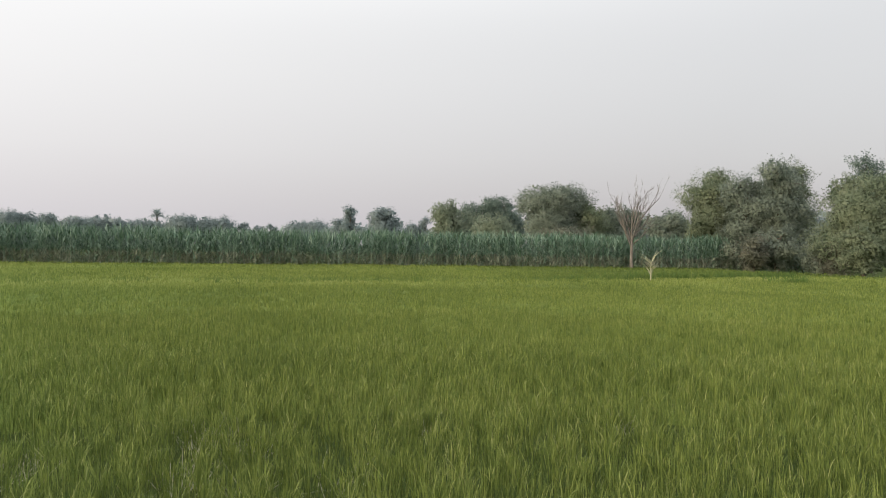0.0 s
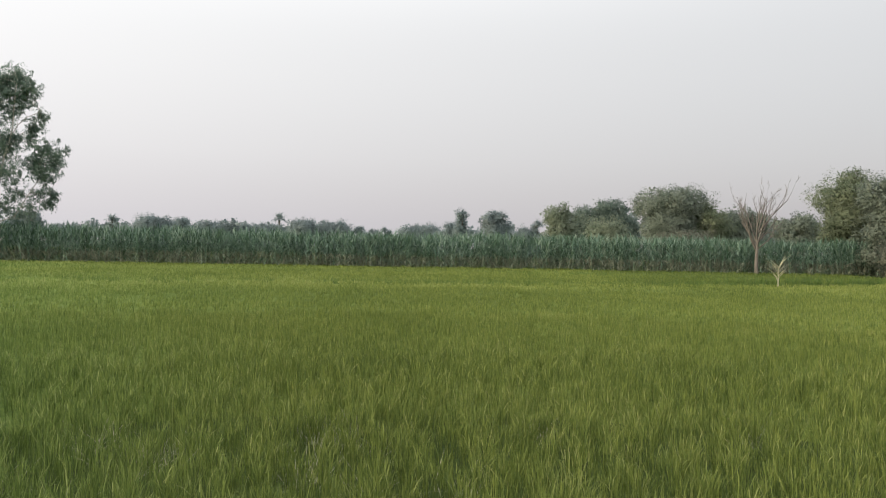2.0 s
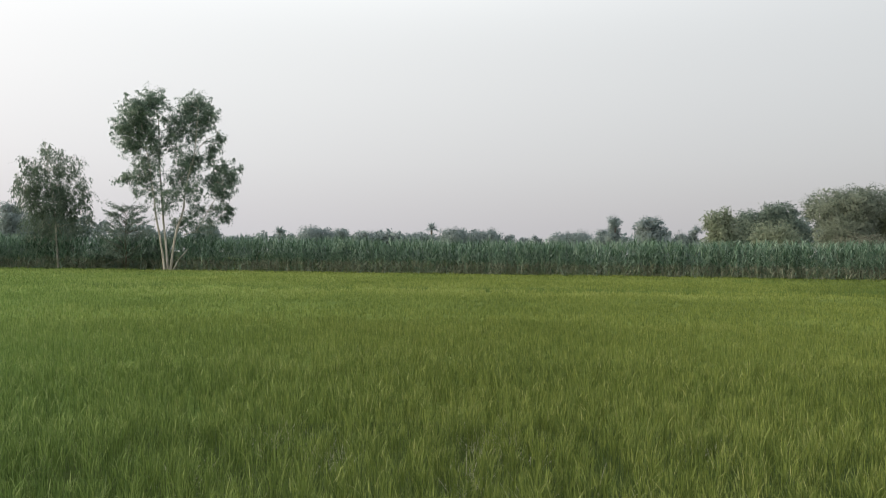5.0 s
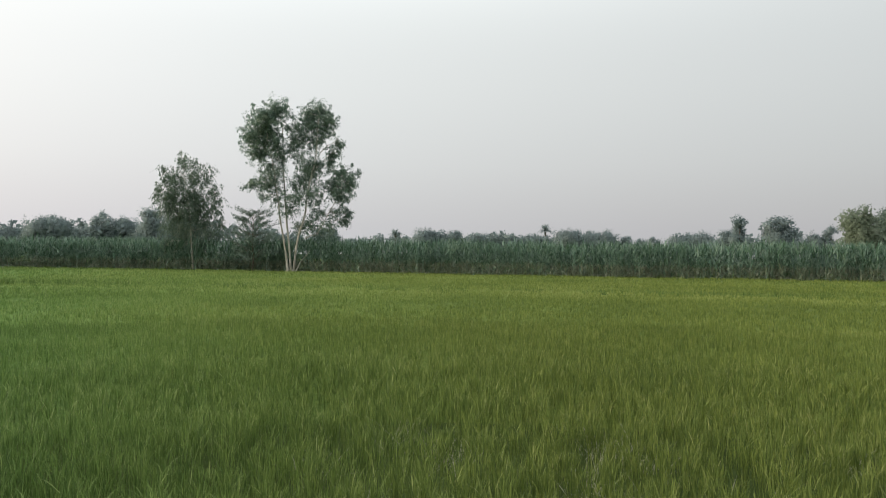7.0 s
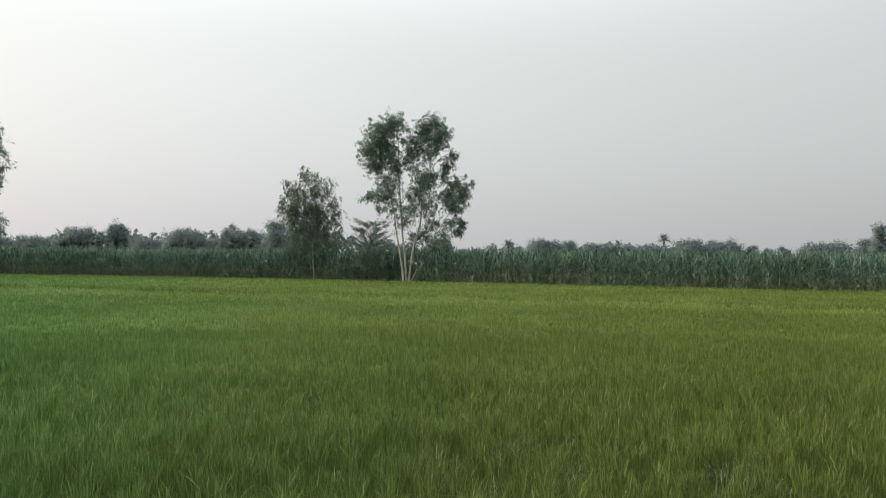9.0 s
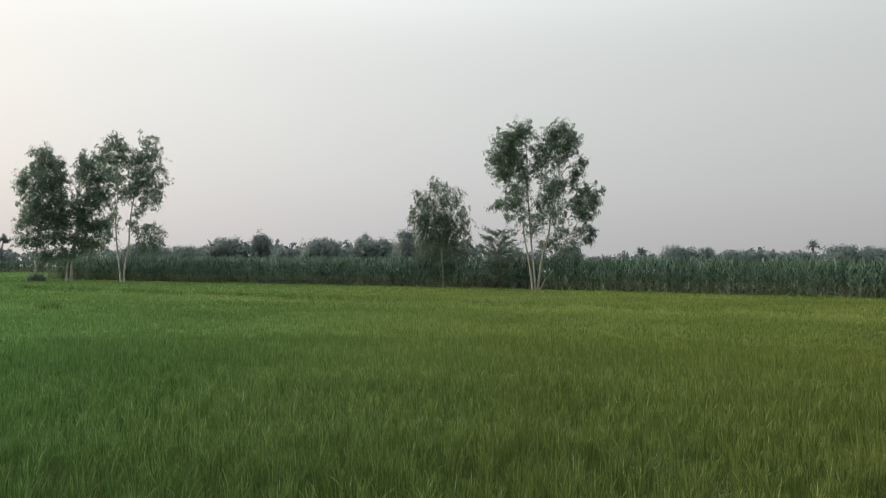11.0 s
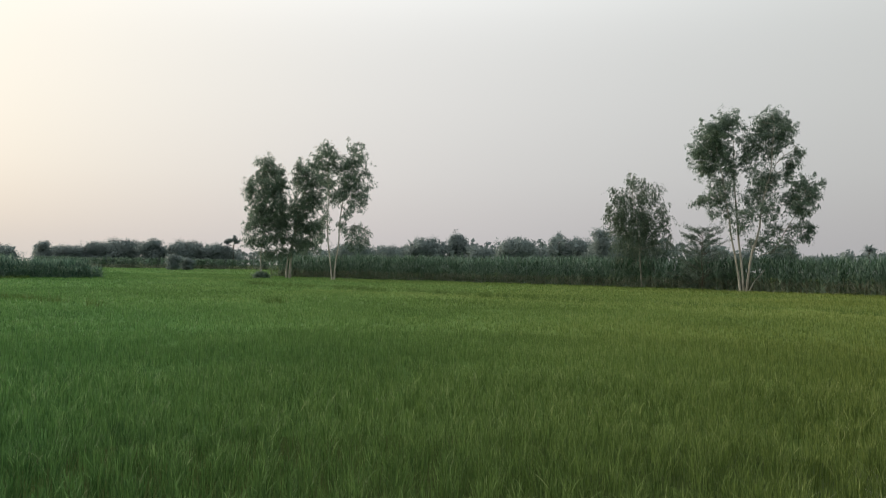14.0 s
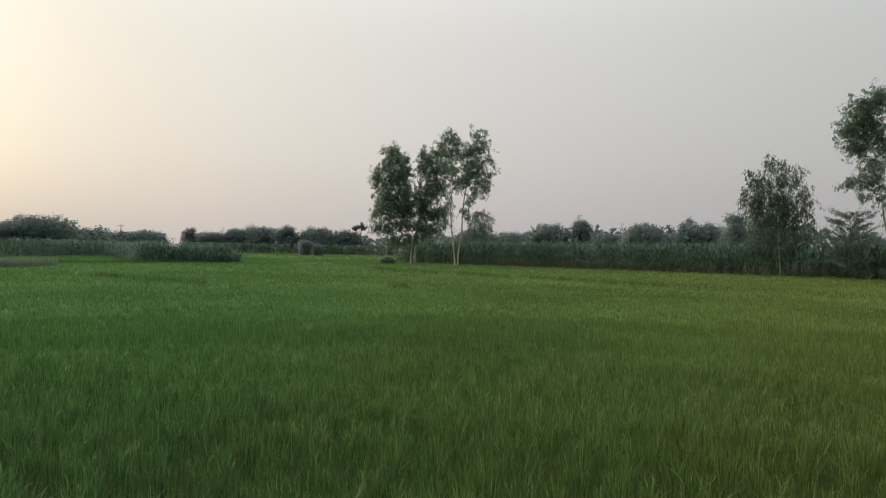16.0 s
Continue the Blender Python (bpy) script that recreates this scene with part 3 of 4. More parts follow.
def inner_leaves(lobes, rng, share, leaf):
    """Broad leafy sprays that close the inside of a crown: their places and outward directions."""
    P, W = [], []
    for x, y, z, rx, ry, rz in lobes:
        n = max(4, int(1.2 * math.pi * rx * rz / (0.24 * leaf * leaf)))
        d = unit(rng.normal(size=(n, 3))) * rng.random((n, 1)) ** 0.4
        P.append(d * (rx, ry, rz) * share + (x, y, z))
        W.append(d + (0, 0, 0.25))
    P, W = np.concatenate(P), np.concatenate(W)
    P[:, 2] = np.maximum(P[:, 2], 0.4)
    return P, W


def make_tree(name, label, x, y, stems, lobes, leaf_mat, bark_mat, seed, leaf=0.3, aspect=0.4, droop=0.3, density=26, clump=0.3,
              per_clump=14, fill=0.45, twigs=True, category="tree", group="", spray=0.0, hang=0.0, pieces=11, heart=0.6, core=0.0):
    """A tree at (x, y): stems are paths (points with radius), lobes the leafy masses, both relative to the foot."""
    rng = np.random.default_rng(seed)
    root = new(name)
    root.location = (x, y, 0)
    tagged(root, label, category, group)
    ends = []
    for pts, r0, r1 in stems:
        n = len(pts)
        rad = [r0 + (r1 - r0) * i / (n - 1) for i in range(n)]
        part("trunk", smooth(fast_mesh("trunk", *(lambda vq: (vq[0], None, vq[1]))(tube(pts, rad, 8)), [bark_mat])), root)
        ends += [np.array(p, float) for p in pts[max(1, n // 3):]]
    if twigs and lobes:
        for (lx, ly, lz, rx, ry, rz) in lobes:
            tb = []
            low = [e for e in ends if e[2] <= lz + 0.3 * rz] or ends
            e = min(low, key=lambda q: (q[0] - lx) ** 2 + (q[1] - ly) ** 2 + 0.6 * (q[2] - lz) ** 2)
            r = 0.028 + 0.014 * rx
            tb.append(tube(wobbly(e, (lx, ly, lz + 0.3 * rz), 5, 0.08, rng), [r, r * 0.85, r * 0.65, r * 0.45, r * 0.2], 5))
            for k in range(4):
                d = rng.normal(size=3)
                d /= np.linalg.norm(d)
                tip = np.array((lx, ly, lz)) + d * (rx, ry, rz) * 0.85
                s = e + (np.array((lx, ly, lz + 0.3 * rz)) - e) * rng.uniform(0.4, 0.9)
                tb.append(tube(wobbly(s, tip, 4, 0.06, rng), [r * 0.5, r * 0.4, r * 0.25, r * 0.1], 4))
            v, q = joined_tubes(tb)
            part("limb", fast_mesh("limb", v, None, q, [bark_mat]), root)
    if lobes:
        masses = broken(lobes, rng, pieces, heart)
        if core:
            pts, way = inner_leaves(lobes, rng, core, 1.6 * leaf)
            part("inner_crown", leafy_mesh("inner_crown", pts, way, 1.6 * leaf, 0.7, 0.1, leaf_mat, rng), root)
        pts, way = crown_points(masses, density, rng, fill, clump, per_clump, spray, hang)
        part("crown", leafy_mesh("crown", pts, way, leaf, aspect, droop, leaf_mat, rng), root)
    return root


def random_lobes(height, width, low, count, rng, flat=0.8):
    """A rounded uneven crown from low to height and about width across."""
    out = []
    h = height - low
    for k in range(count):
        a, u = rng.uniform(0, 6.28), (k + 0.5) / count
        z = low + h * (0.15 + 0.72 * u)
        reach = width * 0.5 * math.sqrt(max(0.05, 1 - (2 * abs((z - low) / h - 0.45)) ** 2.2))
        rr = reach * rng.uniform(0.15, 0.6)
        s = width * rng.uniform(0.2, 0.32)
        out.append((rr * math.cos(a), rr * math.sin(a), min(z, height - s * flat), s, s, s * flat))
    out.append((0, 0, low + h * 0.45, width * 0.33, width * 0.33, h * 0.42))
    return out


def bough(cover, *masses):
    """Leafy masses of one bough, each across, up, half width, half height in metres from the foot; cover: how closely leaves fill them."""
    return [(side, up, w, h, cover) for side, up, w, h in masses]


def airy_crown(az, crown, rng, leaf, aspect, cover, tuft=0.26, hang=0.5, deep=1.0, behind=0.0):
    """Hanging tufts of leaves spread through the masses of a crown, open where the cover is thin."""
    c, s = math.cos(radians(az)), math.sin(radians(az))
    P, W = [], []
    for side, up, w, h, full in crown:
        d0, dr = rng.uniform(-deep, deep), 0.5 * (w + h)
        if up < behind:                          # low masses hang on the far side of the trunk
            d0 = 0.25 + dr
        count = max(3, int(14.0 * full * cover * w * h / (leaf * leaf * aspect) / 20))
        u = np.clip(rng.normal(0, 0.52, (count, 3)), -1.25, 1.25) * (w, dr, h)
        q = np.repeat(u, 20, 0)
        size = np.repeat(tuft * rng.uniform(0.45, 1.5, (count, 1)), 20, 0)
        b = unit(rng.normal(size=(len(q), 3))) * rng.random((len(q), 1)) ** 0.5 * size * (1, 1, 0.8)
        lean = np.repeat(rng.normal(0, 0.5, (count, 2)), 20, 0)
        fall = rng.random(len(q)) * hang * 2.2 * size[:, 0]
        b[:, 2] -= fall
        b[:, :2] += lean * fall[:, None]
        q = q + b
        way = 0.5 * unit(q / (w, dr, h)) + 0.5 * unit(b)
        x, y = side + q[:, 0], d0 + q[:, 1]
        P.append(np.stack([x * c - y * s, x * s + y * c, np.maximum(up + q[:, 2], 0.3)], 1))
        W.append(np.stack([way[:, 0] * c - way[:, 1] * s, way[:, 0] * s + way[:, 1] * c, way[:, 2] + 0.2], 1))
    return np.concatenate(P), np.concatenate(W)


def side_path(az, pts, rng, wob=0.05, deep=0.0):
    c, s = math.cos(radians(az)), math.sin(radians(az))
    out = []
    for i, (side, up) in enumerate(pts):
        d = deep * i / max(1, len(pts) - 1) + rng.normal(0, wob)
        out.append((side * c - d * s, side * s + d * c, up))
    return out


def airy_tree(name, label, x, y, az, stems, crown, leaf_mat, bark_mat, seed, leaf=0.22, aspect=0.3, droop=0.55, cover=1.9, tuft=0.26, hang=0.5, deep=1.0, grow=1.0, behind=0.0, group=""):
    """A tree with visible stems and boughs, built across the direction az it is seen from."""
    rng = np.random.default_rng(seed)
    crown = [(side * grow, up * grow, w * grow, h * grow, full) for side, up, w, h, full in crown]
    root = new(name)
    root.location = (x, y, 0)
    tagged(root, label, "tree", group)
    ends = []
    for pts, r0, r1 in stems:
        n = len(pts)
        fine = []
        for i in range(n - 1):
            for f in (0, 0.5):
                a, b = np.array(pts[i]), np.array(pts[i + 1])
                fine.append(a + (b - a) * f + (rng.normal(0, 0.035, 3) if f else 0))
        fine.append(np.array(pts[-1]))
        m = len(fine)
        rad = [0.78 * ((r0 * 1.25 if i == 0 and pts[0][2] < 0.1 else r0) + (r1 - r0) * i / (m - 1)) for i in range(m)]
        v, q = tube(fine, rad, 8)
        part("trunk" if pts[0][2] < 0.3 else "bough", smooth(fast_mesh("trunk", v, None, q, [bark_mat])), root)
        ends += [f for f in fine if f[2] > 2.5]
    c, s = math.cos(radians(az)), math.sin(radians(az))
    for side, up, w, h, full in crown:
        mid = np.array((side * c, side * s, up))
        low = [e for e in ends if e[2] <= up + 0.2 * h] or ends
        e = min(low, key=lambda q: (q[0] - mid[0]) ** 2 + (q[1] - mid[1]) ** 2 + 0.6 * (q[2] - up) ** 2)
        r = 0.016 + 0.012 * w
        tb = [tube(wobbly(e, mid + (0, 0, 0.3 * h), 5, 0.07, rng), [r, r * 0.85, r * 0.65, r * 0.45, r * 0.2], 5)]
        for k in range(4):
            d = unit(rng.normal(size=(1, 3)))[0]
            f = e + (mid + (0, 0, 0.3 * h) - e) * rng.uniform(0.4, 0.95)
            tip = mid + np.array((d[0] * w * c - d[1] * h * s, d[0] * w * s + d[1] * h * c, d[2] * h)) * 0.85
            tb.append(tube(wobbly(f, tip, 4, 0.05, rng), [r * 0.5, r * 0.4, r * 0.25, r * 0.1], 4))
        v, q = joined_tubes(tb)
        part("limb", fast_mesh("limb", v, None, q, [bark_mat]), root)
    pts, way = airy_crown(az, crown, rng, leaf, aspect, cover, tuft, hang, deep, behind)
    part("crown", leafy_mesh("crown", pts, way, leaf, aspect, droop, leaf_mat, rng, 0.6), root)
    return root


def build_eucalyptus():
    rng = np.random.default_rng(31)
    az = 41.2
    crown = []
    crown += bough(1, (-1.29, 14.24, 0.94, 1.04), (-2.42, 13.54, 1.21, 1.14), (-3.37, 12.04, 0.94, 1.14), (-2.19, 12.21, 1.33, 1.3), (-2.8, 10.67, 0.88, 0.8))
    crown += bough(0.8, (-1.89, 9.37, 1.03, 0.87), (-3.13, 8, 0.88, 0.53), (-1.71, 8.03, 1.18, 0.8), (-1.44, 11.2, 0.73, 0.97))
    crown += bough(0.55, (-2.57, 6.86, 0.3, 0.53), (-0.98, 10.29, 0.58, 0.8), (0.2, 12.79, 0.61, 0.83), (-0.05, 11.2, 0.68, 0.83), (0.3, 12.04, 0.76, 1), (-1.29, 6.7, 0.61, 0.5))
    crown += bough(1, (2.04, 14.51, 1.18, 0.77), (1.29, 13.84, 0.73, 0.87), (2.98, 13.51, 0.67, 0.9), (2.19, 12.87, 1.09, 0.8))
    crown += bough(0.6, (0.98, 12.12, 0.68, 0.83), (1.77, 11.67, 0.68, 0.67), (2.5, 12.12, 0.45, 0.5))
    crown += bough(0.85, (3.89, 11.87, 0.42, 0.67), (3.44, 11, 0.51, 0.67), (3.18, 10, 0.42, 0.63))
    crown += bough(0.95, (4.31, 8.87, 1.03, 0.8), (4.92, 8.2, 0.58, 0.8), (3.56, 8, 0.88, 0.8), (4.04, 7.03, 0.82, 0.73), (4.62, 5.66, 0.58, 0.5), (4.46, 4.99, 0.45, 0.47))
    crown += bough(0.6, (1.59, 9.03, 1.18, 0.97), (0.68, 8.03, 1.03, 0.97), (0.98, 9.7, 0.88, 0.8), (2.07, 9.7, 0.73, 0.67), (0.08, 6.7, 0.82, 0.8), (-0.35, 5.69, 0.73, 0.57))
    crown += bough(0.5, (1.77, 7.03, 1.03, 0.97), (2.07, 5.53, 0.88, 0.8), (1.44, 4.52, 1.03, 0.63), (3.1, 4.36, 0.73, 0.63), (3.41, 3.52, 0.53, 0.37), (2.19, 3.66, 0.73, 0.4), (3.56, 5.66, 0.67, 0.67), (0.53, 4.36, 0.53, 0.58))
    stems = [(side_path(az, [(-0.26, 0), (-0.73, 3.36), (-1.1, 5.36), (-1.29, 7.03), (-1.56, 9.03), (-2.19, 11.87)], rng, deep=0), 0.12, 0.04),
             (side_path(az, [(-0.03, 0), (-0.26, 3.02), (-0.53, 5.69), (-0.68, 7.7), (-0.83, 9.7), (-0.91, 12.04), (-1.14, 13.88)], rng, deep=0.8), 0.13, 0.04),
             (side_path(az, [(0.15, 0), (0.41, 2.69), (0.91, 4.69), (1.21, 6.7), (1.47, 8.37), (1.97, 10.54), (2.19, 14.04)], rng, deep=-0.7), 0.14, 0.04),
             (side_path(az, [(0.15, 0.08), (0.76, 1.27), (1.59, 2.27)], rng, deep=0), 0.08, 0.05),
             (side_path(az, [(1.74, 9.43), (2.35, 10.87), (2.95, 11.5), (3.83, 12.04)], rng, deep=-0.3), 0.05, 0.025),
             (side_path(az, [(1.59, 8.52), (2.35, 10.03), (3.18, 10.7)], rng, deep=0.3), 0.05, 0.025),
             (side_path(az, [(1.14, 3.34), (2.19, 3.77), (3.03, 5.36), (3.78, 6.7), (4.46, 8.53)], rng, deep=-0.4), 0.06, 0.025)]
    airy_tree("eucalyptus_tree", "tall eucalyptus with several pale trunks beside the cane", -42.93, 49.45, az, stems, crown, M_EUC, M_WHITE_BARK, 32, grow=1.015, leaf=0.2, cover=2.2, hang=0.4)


def build_thin_tree():
    rng = np.random.default_rng(41)
    az = 48.1
    crown = []
    crown += bough(0.6, (-1.16, 10.48, 0.37, 0.59), (-0.88, 9.79, 0.63, 0.59), (-0.25, 9.96, 0.4, 0.49), (-2.58, 9.09, 0.4, 0.42), (1.25, 9.44, 0.47, 0.38), (1.75, 7.7, 0.4, 0.59))
    crown += bough(0.75, (-2.16, 8.57, 0.63, 0.76), (-2.91, 7.36, 0.33, 1.01), (-1.25, 8.57, 0.96, 0.83), (0.08, 8.75, 0.8, 0.94), (1.08, 8.57, 0.5, 0.7), (1.58, 6.83, 0.57, 0.83), (2.08, 5.1, 0.3, 1.01), (2.08, 4.23, 0.3, 0.66))
    crown += bough(1.1, (-1.58, 7.04, 1.13, 1.01), (-0.08, 6.87, 1.3, 1.18), (-2.08, 6, 0.8, 1.01), (-0.75, 5.3, 1.46, 1.18), (0.91, 5.48, 0.8, 1.18))
    crown += bough(0.6, (-1.58, 4.09, 1.13, 1.01), (-0.08, 3.74, 1.3, 1.18), (1.25, 3.91, 0.8, 1.01))
    crown += bough(0.28, (-0.75, 2.35, 1.3, 0.83), (0.75, 2.35, 0.96, 0.83), (-1.91, 2.7, 0.8, 0.83), (1.25, 1.48, 0.63, 0.66))
    stems = [(side_path(az, [(0, 0), (-0.17, 2), (-0.28, 3.91), (-0.5, 6), (-0.91, 8.61), (-1.16, 10.52)], rng, deep=0), 0.11, 0.02)]
    airy_tree("weeping_tree", "slender tree with one pale trunk and hanging foliage", -52.65, 47.3, az, stems, crown, M_WEEP, M_WHITE_BARK, 42,
              leaf=0.22, aspect=0.26, droop=0.8, cover=1.6, tuft=0.2, hang=1.6, deep=0.6, grow=1.05, behind=5.0)


def build_dark_shrub():
    """Feathery boughs that rise and arch outward in layers from a short trunk."""
    rng = np.random.default_rng(43)
    root = new("thorny_shrub_tree")
    root.location = (-46.9, 48.8, 0)
    tagged(root, "low dark feathery tree between the taller trees", "tree")
    v, q = tube([(0, 0, 0), (0.05, 0.03, 1.6), (-0.08, 0, 3.2), (0.05, 0.05, 4.7)], [0.12, 0.1, 0.07, 0.02], 8)
    part("trunk", smooth(fast_mesh("trunk", v, None, q, [M_BARK])), root)
    P, W = [], []
    for k in range(54):
        z0 = 0.4 + 4.8 * (k / 53) ** 0.9
        a = k * 2.4 + rng.normal(0, 0.5)
        reach = (3.7 - 0.44 * z0) * rng.uniform(0.45, 1.15)
        rise = rng.uniform(0.45, 1.15)
        t = np.linspace(0, 1, 7)
        path = np.stack([np.cos(a) * reach * t, np.sin(a) * reach * t, z0 + rise * reach * (t - 0.42 * t * t)], 1)
        v, q = tube(path, list(0.026 * (1 - 0.85 * t)), 4)
        part("limb", fast_mesh("limb", v, None, q, [M_BARK]), root)
        for j in range(10):
            f = rng.uniform(0.25, 1.0)
            at = np.array([np.interp(f, t, path[:, i]) for i in range(3)])
            b = a + rng.normal(0, 0.75)
            way = np.array((math.cos(b), math.sin(b), rng.uniform(0.15, 0.9)))
            m = 20
            u = rng.random((m, 1)) * rng.uniform(0.4, 0.85)
            P.append(at + way * u + rng.normal(0, 0.045, (m, 3)))
            W.append(np.tile(way * 0.5 + (0, 0, 0.6), (m, 1)))
    part("crown", leafy_mesh("crown", np.concatenate(P), np.concatenate(W), 0.14, 0.36, 0.0, M_DARK, rng, 0.5), root)


def build_far_group():
    rng = np.random.default_rng(51)
    az = 72.1
    crown = []
    crown += bough(0.85, (-0.88, 14.55, 0.9, 0.91), (-1.8, 13.79, 0.7, 0.7), (-0.16, 14.2, 0.49, 0.7), (-0.98, 13.01, 1.31, 0.91))
    crown += bough(0.5, (-2.62, 12.76, 0.9, 0.49), (0.25, 12.76, 0.82, 0.82), (-0.57, 11.15, 0.9, 1.03), (-0.06, 9.51, 0.9, 0.82))
    crown += bough(0.9, (2.19, 14.82, 0.7, 0.91), (2.9, 14.2, 0.49, 0.7), (1.1, 13.62, 0.7, 0.78), (1.92, 13.42, 1.19, 0.82))
    crown += bough(0.75, (3.42, 12.29, 0.41, 0.62), (2.29, 11.98, 1.19, 0.99), (3.62, 10.95, 0.33, 0.7), (1.88, 10.54, 1.19, 0.99), (2.9, 9.71, 0.57, 0.91), (1.88, 9.06, 0.98, 0.78))
    crown += bough(0.7, (1.27, 11.36, 0.98, 1.19), (0.76, 10.13, 0.98, 0.99), (1.47, 8.07, 0.61, 0.62), (1.06, 6.63, 0.49, 0.82), (-0.98, 7.45, 0.49, 0.78), (-1.39, 5.19, 0.57, 0.58), (1.88, 4.36, 0.61, 0.58))
    crown += bough(0.55, (2.29, 6.42, 0.9, 0.49), (1.68, 5.8, 0.9, 0.78), (3.11, 5.39, 0.98, 0.7), (3.52, 6.01, 0.49, 0.49), (2.9, 4.57, 0.98, 0.58), (3.89, 4.77, 0.49, 0.29))
    stems = [(side_path(az, [(-0.06, 0), (-0.33, 2.31), (-0.61, 4.57), (-0.74, 6.83), (-0.57, 9.71), (-0.98, 14.04)], rng, deep=0), 0.13, 0.04),
             (side_path(az, [(0.14, 0), (0.25, 2.31), (0.55, 4.57), (0.65, 7.04), (1.06, 9.71), (1.88, 13.01), (2.29, 14.65)], rng, deep=0.7), 0.13, 0.04),
             (side_path(az, [(0.61, 3.6), (1.47, 4.67), (2.5, 5.39), (3.42, 5.8)], rng, deep=0.2), 0.05, 0.025)]
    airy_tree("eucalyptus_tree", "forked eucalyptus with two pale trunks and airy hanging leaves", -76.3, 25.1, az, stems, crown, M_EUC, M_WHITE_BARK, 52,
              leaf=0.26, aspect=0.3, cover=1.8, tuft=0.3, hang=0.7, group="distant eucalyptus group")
    az = 77.0
    crown = []
    crown += bough(0.9, (0.22, 13.47, 0.83, 0.85), (0.88, 12.58, 1.05, 1.07), (1.97, 12.67, 0.35, 0.62), (-0.22, 11.91, 0.83, 0.85), (-1.42, 10.8, 0.57, 0.85), (-1.31, 9.9, 0.44, 0.76))
    crown += bough(1, (1.53, 11.06, 1.05, 1.29), (0.44, 10.39, 1.27, 1.29), (-0.22, 8.38, 1.27, 1.29), (1.75, 8.83, 1.27, 1.29), (0.66, 6.82, 1.58, 1.29), (2.19, 7.05, 1.05, 1.29))
    crown += bough(0.8, (-0.88, 7.05, 0.74, 1.07), (-1.53, 6.26, 0.39, 0.54), (-1.31, 4.81, 0.61, 0.62), (0, 4.81, 1.18, 1.07), (1.97, 5.04, 1.27, 1.07), (0.66, 3.25, 1.05, 0.76), (2.41, 3.47, 0.96, 0.76))
    stems = [(side_path(az, [(0, 0), (-0.11, 2.14), (0, 4.37), (0.48, 7.72), (0.33, 12.85)], rng, deep=0), 0.14, 0.04)]
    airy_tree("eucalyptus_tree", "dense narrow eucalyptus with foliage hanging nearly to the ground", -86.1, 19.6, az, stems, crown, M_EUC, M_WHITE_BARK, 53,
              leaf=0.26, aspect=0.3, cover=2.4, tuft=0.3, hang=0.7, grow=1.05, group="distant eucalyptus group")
    az = 75.2
    crown = []
    crown += bough(0.85, (1.66, 12.69, 0.97, 1.08), (0.77, 11.75, 0.53, 1.08), (3.54, 11.57, 1.06, 1.3), (1.99, 10.9, 1.28, 1.3), (1.55, 8.88, 1.06, 1.3), (2.88, 9.33, 1.19, 1.08), (0.88, 13.25, 0.4, 0.63))
    crown += bough(1, (2.88, 6.41, 1.28, 1.08), (1.33, 6.63, 1.19, 1.3), (1.11, 4.61, 0.97, 1.08), (2.43, 4.61, 1.06, 0.99), (0.77, 7.76, 0.88, 1.3))
    stems = [(side_path(az, [(0.18, 0), (0.27, 3.27), (1, 7.08), (1.77, 11.12), (1.99, 12.69)], rng, deep=0.3), 0.2, 0.05),
             (side_path(az, [(-0.22, 0), (-0.22, 1.92), (0.33, 4.39), (0.88, 7.08), (0.77, 11.12)], rng, deep=-0.4), 0.15, 0.05)]
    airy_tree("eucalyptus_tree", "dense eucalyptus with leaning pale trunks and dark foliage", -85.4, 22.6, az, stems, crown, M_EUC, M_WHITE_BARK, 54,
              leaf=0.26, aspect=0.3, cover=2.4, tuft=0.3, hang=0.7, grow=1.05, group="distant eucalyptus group")


